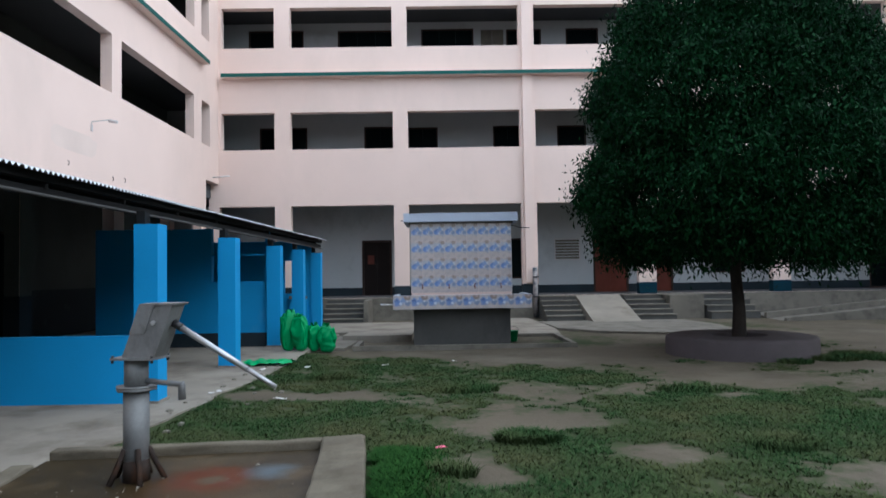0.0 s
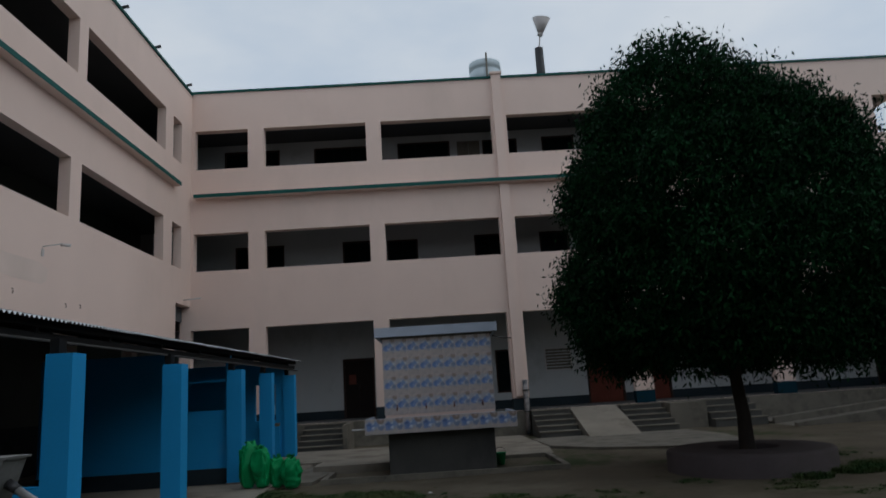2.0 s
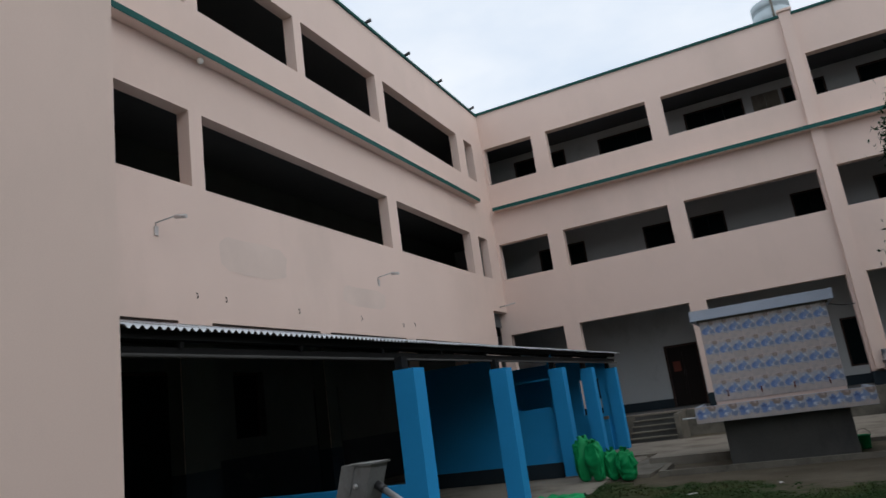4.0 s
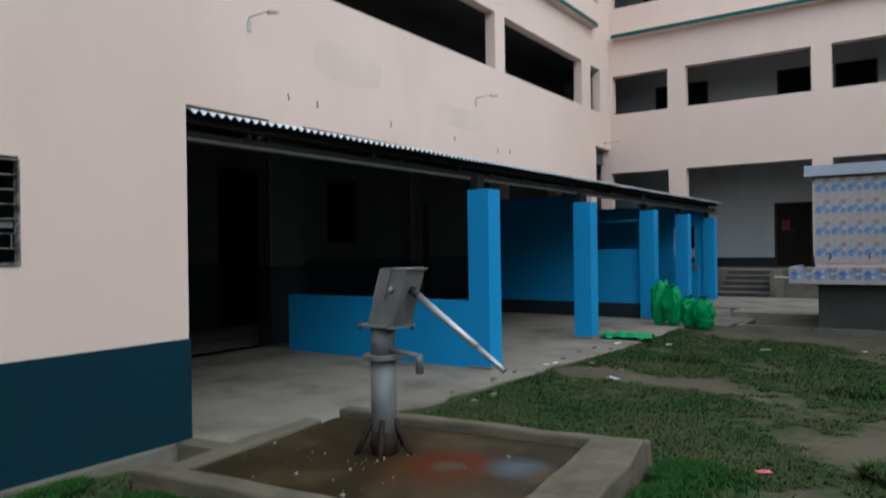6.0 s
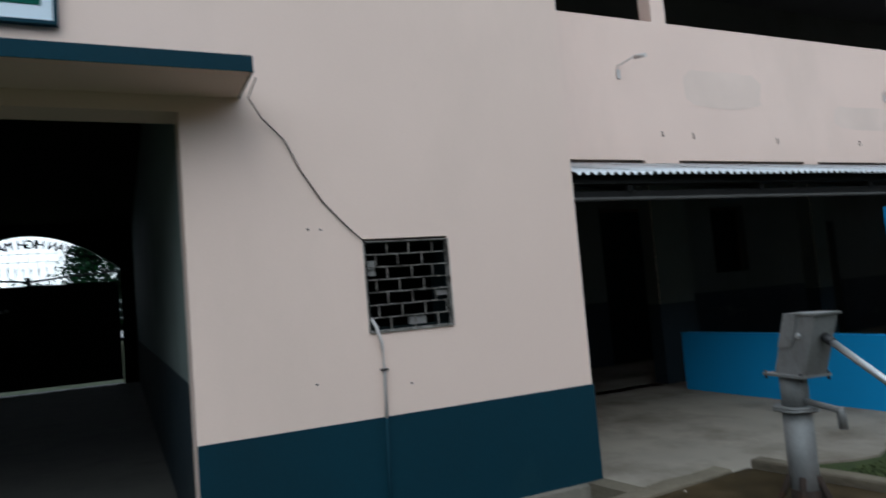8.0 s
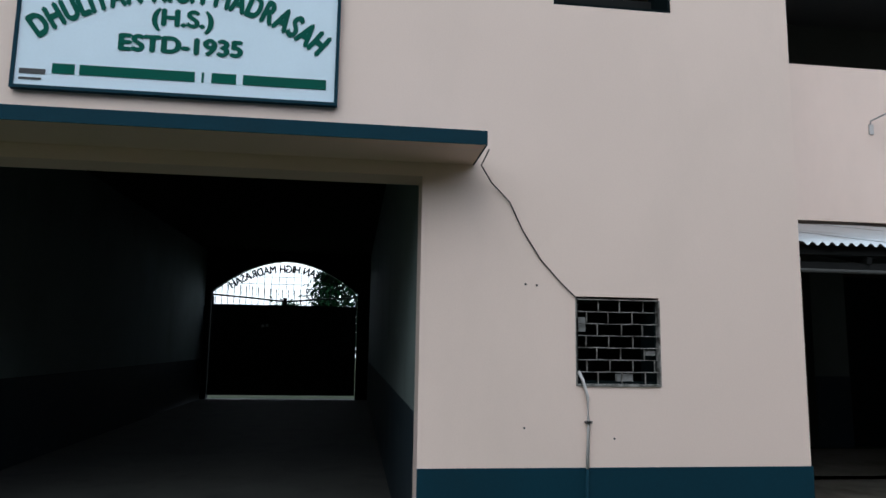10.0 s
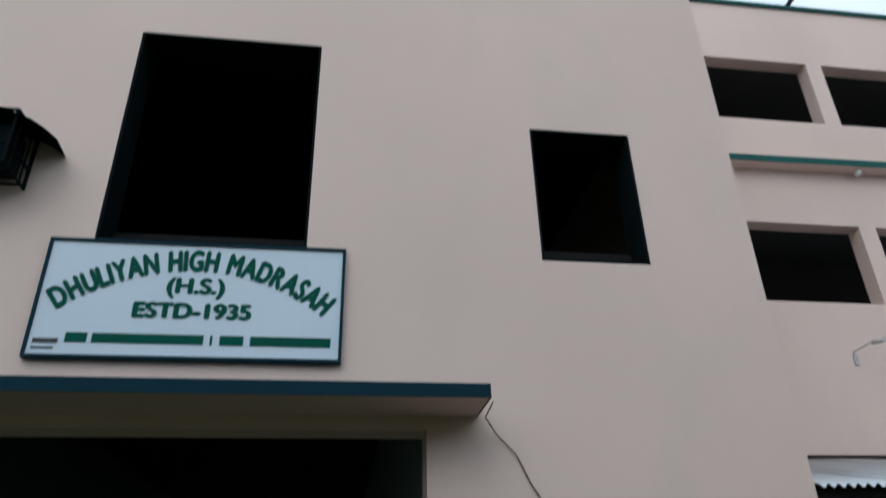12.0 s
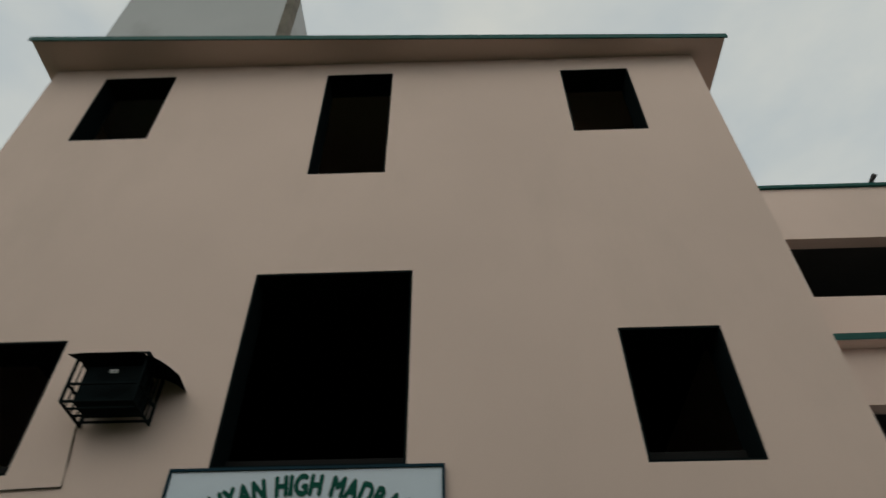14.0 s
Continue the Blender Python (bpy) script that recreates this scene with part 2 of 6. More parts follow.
rear_holes = [(-5.75, -5.0, 4.9, 6.5), (-4.72, -4.13, 5.2, 6.5), (-2.19, -1.1, 4.3, 6.5), (-0.70, 0.32, 5.2, 6.46), (2.21, 3.2, 4.3, 6.48), (4.4, 5.4, 5.2, 6.46), (6.6, 7.6, 4.3, 6.46), (9, 10.2, 5.2, 6.46), (12, 13, 4.3, 6.46),
              (-6.11, -5.1, 8.6, 9.86), (-4.81, -4.23, 8.6, 9.85), (-3.06, -1.1, 8.6, 9.83), (-0.2, 1.6, 8.6, 9.85), (2.72, 3.92, 7.6, 9.81), (4.77, 5.89, 8.6, 9.82), (8, 9.1, 7.6, 9.82), (11, 12, 8.6, 9.82),
              (-2.31, -1.30, Z1, 2.62), (2.62, 3.62, 1.25, 2.62), (5.54, 6.73, Z1, 2.65), (7.2, 8.25, Z1, 2.65), (9.6, 10.7, 1.35, 2.65), (-5.6, -4.5, 1.3, 2.6), (14.95, 15.9, Z1, 2.7)]
structure("wall_corridor_back", pierced("y", REAR, 0.25, XL - 9.1, EAST - 0.9, Z1, ROOF, rear_holes), INNER, "grey-white corridor wall with doors and dark windows")
bm = pierced("y", REAR - 0.012, 0.01, XL - 2.4, EAST - 0.9, Z1, 1.02, [h for h in rear_holes if h[2] < 0.9])
structure("dado_back", bm, DADO, "black-blue painted dado along the corridor wall", "dado")
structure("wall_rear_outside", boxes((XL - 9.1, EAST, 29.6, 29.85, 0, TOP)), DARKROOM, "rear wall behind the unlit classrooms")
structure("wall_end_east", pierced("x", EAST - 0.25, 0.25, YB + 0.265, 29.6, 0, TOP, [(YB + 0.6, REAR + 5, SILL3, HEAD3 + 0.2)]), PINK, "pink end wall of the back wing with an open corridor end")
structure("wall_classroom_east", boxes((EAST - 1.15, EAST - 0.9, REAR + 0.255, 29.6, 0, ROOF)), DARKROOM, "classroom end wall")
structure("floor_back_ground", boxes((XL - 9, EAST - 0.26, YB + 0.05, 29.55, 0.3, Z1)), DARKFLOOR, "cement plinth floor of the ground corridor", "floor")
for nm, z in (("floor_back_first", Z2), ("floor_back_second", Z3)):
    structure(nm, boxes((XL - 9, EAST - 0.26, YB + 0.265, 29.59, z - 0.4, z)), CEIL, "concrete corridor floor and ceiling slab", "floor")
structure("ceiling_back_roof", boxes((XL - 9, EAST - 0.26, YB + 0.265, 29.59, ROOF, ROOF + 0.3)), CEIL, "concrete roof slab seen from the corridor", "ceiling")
structure("plinth_back", boxes((XL + 0.02, EAST + 0.1, YB - 0.06, YB + 0.04, -0.05, Z1 - 0.004)), CONCRETE, "weathered cement plinth below the corridor", "plinth")
structure("trim_ledge_back", boxes((XL + 0.16, EAST + 0.2, YB - 0.25, YB - 0.003, 7.51, 7.62)), PINK, "pink rain ledge along the back wing", "ledge")
structure("trim_ledge_edge_back", boxes((XL + 0.15, EAST + 0.21, YB - 0.262, YB - 0.252, 7.52, 7.63)), GREEN, "dark green painted edge of the rain ledge", "ledge edge")
structure("trim_coping_back", boxes((XL - 0.3, EAST + 0.06, YB - 0.05, YB + 0.36, TOP + 0.003, TOP + 0.07)), GREEN, "dark green coping of the roof parapet", "coping")
for k, (a, b) in enumerate(zip(BAYS, BAYS[1:])):
    x0, x1 = a[1], b[0]
    if x1 - x0 > 0.3:
        structure("trim_pilaster_back", boxes((x0 + 0.03, x1 - 0.03, YB - 0.009, YB - 0.002, 4.62, SILL2 + 0.3)), PINK, "shallow pink pilaster below the corridor opening", "pilaster")
        structure("trim_pier_dado", boxes((x0 - 0.004, x1 + 0.004, YB - 0.006, YB + 0.27, Z1 + 0.002, 1.1)), DADO if k < 3 else NAVY, "dark painted foot of a corridor pier", "pier dado")

# ---- left wing ----
LB2 = [(5.6, 8.22), (8.49, 14.25), (14.68, 19.05), (19.66, 20.38)]
LB3 = [(5.6, 8.26), (8.54, 11.18), (11.44, 14.36), (14.73, 19.1), (19.66, 20.32)]
LB1 = [(4.5, 7.83, 0.1, 3.235), (8.47, 11.13, 0.1, 3.235), (11.46, 14.35, 0.1, 3.235), (14.8, 17.3, 0.1, 3.235), (17.6, 19.6, 0.1, 3.235), (20.0, 21.5, 0.1, 4.28)]
holes = [(a, b, SILL2, HEAD2 + 0.07) for a, b in LB2] + [(a, b, SILL3_L, HEAD3_L) for a, b in LB3] + LB1
structure("wall_left_wing", pierced("x", XL, -0.24, GH1 + 0.004, YB - 0.002, 0.0, TOP_L, holes), PINK, "pale pink plastered facade of the side wing with open corridors")
LREAR = -8.90
lh = [(8.9, 10.4, 0.1, 2.9), (11.6, 12.5, 1.58, 2.88), (6.4, 8.3, 0.1, 2.9), (14.2, 15.2, 0.1, 2.5), (6.2, 7.2, 5.2, 6.4), (9.3, 10.2, 4.3, 6.4), (11.8, 12.9, 5.2, 6.4), (15.4, 16.4, 4.3, 6.4), (17.2, 18.3, 5.2, 6.4),
      (6.2, 7.2, 8.5, 9.7), (9.6, 10.6, 7.6, 9.7), (12.6, 13.6, 8.5, 9.7), (16, 17, 7.6, 9.7)]
# the corridor's shade is painted into this wall's colour
structure("wall_corridor_left", pierced("x", LREAR, -0.25, GH1 + 0.004, REAR - 0.01, 0.1, ROOF, lh), SHADEWALL, "corridor wall of the side wing, shade in its colour, with doors and windows")
bm = pierced("x", LREAR + 0.012, -0.01, GH1 + 0.004, YB, 0.1, 1.22, [h for h in lh if h[2] < 0.2])
structure("dado_left", bm, DADO, "black dado along the side wing's corridor wall", "dado")
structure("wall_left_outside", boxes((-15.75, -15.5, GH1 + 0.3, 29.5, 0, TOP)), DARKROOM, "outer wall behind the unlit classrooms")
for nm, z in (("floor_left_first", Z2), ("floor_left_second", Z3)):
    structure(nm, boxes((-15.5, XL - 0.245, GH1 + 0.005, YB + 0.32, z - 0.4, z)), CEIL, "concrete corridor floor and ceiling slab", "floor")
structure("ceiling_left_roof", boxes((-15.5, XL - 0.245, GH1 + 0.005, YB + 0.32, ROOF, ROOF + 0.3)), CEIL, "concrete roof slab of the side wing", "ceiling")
def rising(bm):
    """The ledge climbs a little towards the corner of the wings."""
    for v in bm.verts:
        v.co.z += 0.009 * (v.co.y - 12.0)
    return bm


structure("trim_ledge_left", rising(boxes((XL + 0.003, XL + 0.20, GH1 + 0.01, 19.75, 7.48, 7.58))), PINK, "pink rain ledge along the side wing", "ledge")
structure("trim_ledge_edge_left", rising(boxes((XL + 0.202, XL + 0.212, GH1 + 0.005, 19.76, 7.49, 7.60))), GREEN, "dark green painted edge of the rain ledge", "ledge edge")
structure("trim_coping_left", boxes((XL - 0.36, XL + 0.05, GH1 + 0.01, YB - 0.06, TOP_L + 0.003, TOP_L + 0.07)), GREEN, "dark green coping of the side wing's parapet", "coping")

# ---- gatehouse ----
PASS0, PASS1, PASSZ = -3.05, 1.40, 2.77
GATE_X = -18.0
WINDOWS = [(2.343, 3.25, 4.115, 5.41), (-3.55, -2.60, 4.12, 5.42), (-1.03, 0.50, 4.138, 6.18), (2.375, 3.27, 8.39, 9.77), (-0.74, 0.145, 7.71, 9.83), (-3.79, -2.81, 8.50, 9.92)]
gh_holes = [(PASS0, PASS1, -0.1, PASSZ), (2.49, 3.092, 1.363, 1.965)] + WINDOWS
front = pierced("x", XG, -0.28, GH0, GH1, -0.05, 10.055, gh_holes)
for v in front.verts:
    if v.co.z > 10.0:
        v.co.z = 10.108 - 0.012 * v.co.y
structure("wall_gatehouse", front, PINK, "pale pink plastered front of the three-storey gatehouse")
structure("wall_gatehouse_north", boxes((-18.0, XG - 0.285, GH1 - 0.28, GH1, -0.05, 10.05)), PINK, "pink side wall of the gatehouse")
structure("wall_gatehouse_south", boxes((-18.0, XG - 0.285, GH0, GH0 + 0.28, -0.05, 10.15)), PINK, "pink side wall of the gatehouse")
structure("dado_gatehouse", pierced("x", XG + 0.003, 0.008, GH0 - 0.005, GH1 + 0.008, -0.02, 0.811, [(PASS0, PASS1, -0.1, 3)]), NAVY, "dark blue painted dado of the gatehouse front", "dado")
structure("dado_gatehouse_corner", boxes((XG - 3, XG + 0.002, GH1 + 0.003, GH1 + 0.009, 0.1, 0.811)), NAVY, "dark blue painted dado round the gatehouse corner", "dado")
structure("wall_passage_north", boxes((-18.0, XG - 0.285, PASS1, PASS1 + 0.25, 0.0, 4.095)), PASSWALL, "grey-green wall of the entrance passage, its dimness painted in")
structure("wall_passage_south", boxes((-18.0, XG - 0.285, PASS0 - 0.25, PASS0, 0.0, 4.095)), PASSWALL, "grey-green wall of the entrance passage, its dimness painted in")
structure("dado_passage_north", boxes((-17.9, XG - 0.286, PASS1 - 0.008, PASS1 - 0.002, 0.02, 1.15)), DADO, "dark dado of the entrance passage", "dado")
structure("dado_passage_south", boxes((-17.9, XG - 0.286, PASS0 + 0.002, PASS0 + 0.008, 0.02, 1.15)), DADO, "dark dado of the entrance passage", "dado")
# slabs and inner wall coloured near-black in place of indoor shade
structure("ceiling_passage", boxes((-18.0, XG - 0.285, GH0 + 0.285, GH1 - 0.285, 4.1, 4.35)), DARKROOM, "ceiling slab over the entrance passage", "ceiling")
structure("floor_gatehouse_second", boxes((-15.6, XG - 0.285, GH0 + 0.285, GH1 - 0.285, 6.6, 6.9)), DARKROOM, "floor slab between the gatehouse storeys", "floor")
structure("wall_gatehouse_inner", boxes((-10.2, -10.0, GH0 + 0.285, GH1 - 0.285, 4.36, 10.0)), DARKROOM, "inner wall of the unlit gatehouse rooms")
def askew(bm):
    """The eave was cast a little out of line: it narrows and sinks towards one end."""
    for v in bm.verts:
        if v.co.x > XG:
            v.co.x -= 0.015 + 0.0247 * v.co.y
        v.co.z -= 0.012 * v.co.y + 0.01
    return bm


structure("ceiling_gatehouse_roof", askew(boxes((-18.0, XG + 0.38, GH0 - 0.16, GH1 + 0.40, 10.12, 10.19))), PINK, "roof slab of the gatehouse with overhanging eaves", "roof")
structure("trim_eave_gatehouse", askew(boxes((XG + 0.382, XG + 0.40, GH0 - 0.18, GH1 + 0.42, 10.08, 10.17))), GREEN, "dark green painted eave edge of the gatehouse roof", "eave edge")
can = structure("canopy", boxes((XG + 0.002, XG + 0.50, -4.3, 1.75, 2.868, 2.91)), PINK, "concrete canopy over the gateway", "canopy")
structure("trim_canopy", boxes((XG + 0.503, XG + 0.512, -4.31, 1.756, 2.864, 2.955), (XG + 0.002, XG + 0.503, 1.752, 1.76, 2.864, 2.955), (XG + 0.002, XG + 0.503, -4.3, 1.75, 2.913, 2.955)), NAVY, "dark blue painted edge of the canopy", "canopy edge")

# ---- more materials ----
def mixed_ground():
    """Bare soil and low turf, told apart by the mesh's own turf value."""
    m = material("soil_and_turf", (0.088, 0.073, 0.051), 0.95, 0.35, 35, 0.9, 0.7, stain=(0.138, 0.119, 0.088), stain_scale=(0.5, 0.5, 0.5), stain_cut=(0.5, 0.7))
    n, l = m.node_tree.nodes, m.node_tree.links
    bsdf = n["Principled BSDF"]
    soil = bsdf.inputs["Base Color"].links[0].from_socket
    at = n.new("ShaderNodeAttribute")
    at.attribute_name = "turf"
    tn = n.new("ShaderNodeTexNoise")
    tn.inputs["Scale"].default_value, tn.inputs["Detail"].default_value = 9.0, 6.0
    tc = n.new("ShaderNodeTexCoord")
    l.new(tc.outputs["Object"], tn.inputs["Vector"])
    ma = n.new("ShaderNodeMath")
    ma.operation = "ADD"
    l.new(at.outputs["Fac"], ma.inputs[0])
    l.new(tn.outputs["Fac"], ma.inputs[1])
    mr = n.new("ShaderNodeMapRange")
    mr.inputs["From Min"].default_value, mr.inputs["From Max"].default_value = 0.85, 1.15
    l.new(ma.outputs[0], mr.inputs["Value"])
    cr = n.new("ShaderNodeValToRGB")
    cr.color_ramp.elements[0].color, cr.color_ramp.elements[1].color = (0.017, 0.030, 0.009, 1), (0.052, 0.062, 0.024, 1)
    l.new(tn.outputs["Fac"], cr.inputs["Fac"])
    mx = n.new("ShaderNodeMix")
    mx.data_type = "RGBA"
    l.new(mr.outputs["Result"], mx.inputs[0])
    l.new(soil, mx.inputs[6])
    l.new(cr.outputs["Color"], mx.inputs[7])
    l.new(mx.outputs[2], bsdf.inputs["Base Color"])
    return m


def leafy(name, dark, light, rough=0.6, dry=None, patch=0.8):
    """Leaves that differ from one to the next; dry: a second, paler growth in patches."""
    m = bpy.data.materials.new(name)
    m.use_nodes = True
    n, l = m.node_tree.nodes, m.node_tree.links
    bsdf = n["Principled BSDF"]
    geo = n.new("ShaderNodeNewGeometry")
    cr = n.new("ShaderNodeValToRGB")
    cr.color_ramp.elements[0].color, cr.color_ramp.elements[1].color = (*dark, 1), (*light, 1)
    l.new(geo.outputs["Random Per Island"], cr.inputs["Fac"])
    last = cr.outputs["Color"]
    if dry:
        tc = n.new("ShaderNodeTexCoord")
        pn = n.new("ShaderNodeTexNoise")
        pn.inputs["Scale"].default_value, pn.inputs["Detail"].default_value = patch, 6.0
        l.new(tc.outputs["Object"], pn.inputs["Vector"])
        pr = n.new("ShaderNodeMapRange")
        pr.inputs["From Min"].default_value, pr.inputs["From Max"].default_value = 0.42, 0.66
        l.new(pn.outputs["Fac"], pr.inputs["Value"])
        pm = n.new("ShaderNodeMix")
        pm.data_type = "RGBA"
        l.new(pr.outputs["Result"], pm.inputs[0])
        l.new(last, pm.inputs[6])
        pm.inputs[7].default_value = (*dry, 1)
        last = pm.outputs[2]
    l.new(last, bsdf.inputs["Base Color"])
    bsdf.inputs["Roughness"].default_value = rough
    bsdf.inputs["Specular IOR Level"].default_value = 0.05
    return m


def tile_paint(name, wide, high):
    """Glazed wall tile: beige ground, a ragged blue band, a brown rosette and a pale highlight, within one tile's own width and height."""
    m = material(name, (0.47, 0.41, 0.385), 0.3, 0.12, 120, 14.0, 0.0, random_tint=0.06)
    n, l = m.node_tree.nodes, m.node_tree.links
    bsdf = n["Principled BSDF"]
    last = bsdf.inputs["Base Color"].links[0].from_socket
    tc = n.new("ShaderNodeTexCoord")
    ns = n.new("ShaderNodeTexNoise")
    ns.inputs["Scale"].default_value, ns.inputs["Detail"].default_value = 16.0, 3.0
    l.new(tc.outputs["Object"], ns.inputs["Vector"])
    sep = n.new("ShaderNodeSeparateXYZ")
    rag = n.new("ShaderNodeTexNoise")
    rag.inputs["Scale"].default_value, rag.inputs["Detail"].default_value = 34.0, 2.0
    l.new(tc.outputs["Object"], rag.inputs["Vector"])
    bend = n.new("ShaderNodeVectorMath")
    bend.operation = "MULTIPLY_ADD"
    l.new(rag.outputs["Color"], bend.inputs[0])
    bend.inputs[1].default_value = (0.11, 0.0, 0.11)
    l.new(tc.outputs["Object"], bend.inputs[2])
    back = n.new("ShaderNodeVectorMath")
    back.operation = "SUBTRACT"
    l.new(bend.outputs[0], back.inputs[0])
    back.inputs[1].default_value = (0.055, 0.0, 0.055)
    l.new(back.outputs[0], sep.inputs[0])
    wob = n.new("ShaderNodeMath")
    wob.operation = "MULTIPLY_ADD"
    l.new(ns.outputs["Fac"], wob.inputs[0])
    wob.inputs[1].default_value = 0.22
    l.new(sep.outputs["Z"], wob.inputs[2])
    dist = n.new("ShaderNodeMath")
    dist.operation = "SUBTRACT"
    l.new(wob.outputs[0], dist.inputs[0])
    dist.inputs[1].default_value = 0.58 * high + 0.11
    ab = n.new("ShaderNodeMath")
    ab.operation = "ABSOLUTE"
    l.new(dist.outputs[0], ab.inputs[0])
    band = n.new("ShaderNodeMapRange")
    band.inputs["From Min"].default_value, band.inputs["From Max"].default_value = 0.30 * high, 0.25 * high
    l.new(ab.outputs[0], band.inputs["Value"])
    mx = n.new("ShaderNodeMix")
    mx.data_type = "RGBA"
    l.new(band.outputs["Result"], mx.inputs[0])
    l.new(last, mx.inputs[6])
    mx.inputs[7].default_value = (0.40, 0.41, 0.46, 1)
    last = mx.outputs[2]
    spots = ((0.30, 0.52, 0.30, 0.20, (0.15, 0.24, 0.50)), (0.62, 0.68, 0.20, 0.13, (0.22, 0.31, 0.52)), (0.84, 0.46, 0.20, 0.13, (0.20, 0.25, 0.38)), (-0.16, 0.46, 0.20, 0.13, (0.20, 0.25, 0.38)),
             (0.84, 0.66, 0.11, 0.05, (0.62, 0.66, 0.70)), (0.44, 0.44, 0.12, 0.05, (0.58, 0.63, 0.70)), (0.84, 0.93, 0.25, 0.16, (0.27, 0.21, 0.18)), (0.84, 0.93, 0.10, 0.04, (0.44, 0.36, 0.32)),
             (0.20, 0.66, 0.09, 0.05, (0.10, 0.15, 0.32)), (0.40, 0.72, 0.09, 0.04, (0.50, 0.55, 0.62)), (0.34, 0.08, 0.24, 0.1, (0.43, 0.385, 0.37)), (0.34, 0.93, 0.14, 0.06, (0.52, 0.46, 0.43)))
    for cx, cz, r0, r1, c in spots:
        vm = n.new("ShaderNodeVectorMath")
        vm.operation = "DISTANCE"
        fl = n.new("ShaderNodeCombineXYZ")
        l.new(sep.outputs["X"], fl.inputs[0])
        l.new(sep.outputs["Z"], fl.inputs[2])
        l.new(fl.outputs[0], vm.inputs[0])
        vm.inputs[1].default_value = (cx * wide, 0, cz * high)
        mr = n.new("ShaderNodeMapRange")
        mr.inputs["From Min"].default_value, mr.inputs["From Max"].default_value = r0 * wide, r1 * wide
        l.new(vm.outputs["Value"], mr.inputs["Value"])
        q = n.new("ShaderNodeMix")
        q.data_type = "RGBA"
        l.new(mr.outputs["Result"], q.inputs[0])
        l.new(last, q.inputs[6])
        q.inputs[7].default_value = (*c, 1)
        last = q.outputs[2]
    l.new(last, bsdf.inputs["Base Color"])
    return m


TURF = mixed_ground()
LEAF = leafy("tree_leaf", (0.0012, 0.009, 0.0035), (0.0075, 0.040, 0.012), 0.65)
GRASS = leafy("grass_blade", (0.010, 0.034, 0.010), (0.050, 0.088, 0.032), 0.9, (0.072, 0.080, 0.034), 1.1)
LUSH = leafy("lush_grass_blade", (0.005, 0.028, 0.005), (0.032, 0.088, 0.018), 0.85)
BARK = material("grey_brown_bark", (0.042, 0.036, 0.032), 0.95, 0.3, 30, 6, 0.8)
RING = material("purplish_cement_render", (0.078, 0.066, 0.068), 0.9, 0.18, 60, 2.0, 0.3, stain=(0.065, 0.058, 0.055), stain_scale=(1.5, 1.5, 2), stain_cut=(0.5, 0.75))
GALV = material("galvanised_cast_iron", (0.19, 0.195, 0.195), 0.6, 0.25, 50, 5, 0.2, metal=0.3, stain=(0.10, 0.092, 0.085), stain_scale=(6, 6, 3), stain_cut=(0.5, 0.75))
RUSTY = material("rusty_dark_iron", (0.030, 0.022, 0.018), 0.85, 0.3, 60, 6, 0.3, stain=(0.075, 0.034, 0.016), stain_scale=(9, 9, 6), stain_cut=(0.5, 0.7))
SACK = material("green_woven_plastic", (0.012, 0.27, 0.085), 0.45, 0.25, 80, 5, 0.3, stain=(0.06, 0.42, 0.19), stain_scale=(3, 3, 3), stain_cut=(0.55, 0.7))
WHITE = material("white_painted_metal", (0.70, 0.71, 0.72), 0.5, 0.08, 60, 3, 0.05)
BOARD = material("pale_blue_white_sign_paint", (0.60, 0.69, 0.77), 0.4, 0.05, 90, 2, 0.03)
LETTER = material("dark_green_letter_paint", (0.002, 0.075, 0.052), 0.8, 0.15, 60, 4, 0.0)
BLACK = material("black_paint", (0.008, 0.010, 0.012), 0.5, 0.3, 60, 4, 0.05)
# blackish green of the reveals; also used where an opening is just shade
REVEAL = material("blackish_green_paint_and_shade", (0.005, 0.009, 0.010), 0.9, 0.3, 60, 4, 0.0)
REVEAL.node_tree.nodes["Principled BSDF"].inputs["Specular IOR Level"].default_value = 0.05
TANKW = material("pale_tank_plastic", (0.50, 0.57, 0.60), 0.5, 0.08, 30, 3, 0.05)
SLABW = material("grey_blue_slab_paint", (0.42, 0.47, 0.56), 0.6, 0.1, 60, 2, 0.1)
DARKCEM = material("dark_cement", (0.085, 0.084, 0.078), 0.8, 0.22, 60, 1.5, 0.3, stain=(0.055, 0.055, 0.055), stain_scale=(2, 2, 1), stain_cut=(0.5, 0.75))
PAPER = material("scrap_paper", (0.65, 0.64, 0.62), 0.8, 0.1, 60, 8, 0.1)
PINKPAPER = material("pink_wrapper", (0.65, 0.13, 0.22), 0.5, 0.3, 60, 12, 0.1)
PVC = material("grey_pvc_pipe", (0.50, 0.47, 0.46), 0.5, 0.12, 60, 3, 0.05)
# near-black for the dark interior of an open doorway
DOORSHADE = material("doorway_black_as_shade", (0.012, 0.008, 0.007), 0.7, 0.3, 40, 2, 0.1)
GRIME = material("stained_white_pipe", (0.34, 0.31, 0.30), 0.7, 0.3, 40, 3, 0.1, stain=(0.06, 0.07, 0.085), stain_scale=(2, 2, 2.2), stain_cut=(0.45, 0.6))
# steel coloured near-black to match the shade below the lean-to roof
ROOFSHADE = material("steel_black_as_roof_shade", (0.010, 0.010, 0.010), 0.85, 0.3, 50, 3, 0.1)
PIPEGREY = material("dull_grey_pipe_paint", (0.065, 0.064, 0.062), 0.85, 0.2, 50, 3, 0.1)
BRIGHT = material("hand_polished_steel", (0.42, 0.43, 0.44), 0.38, 0.25, 60, 8, 0.1, metal=0.7)
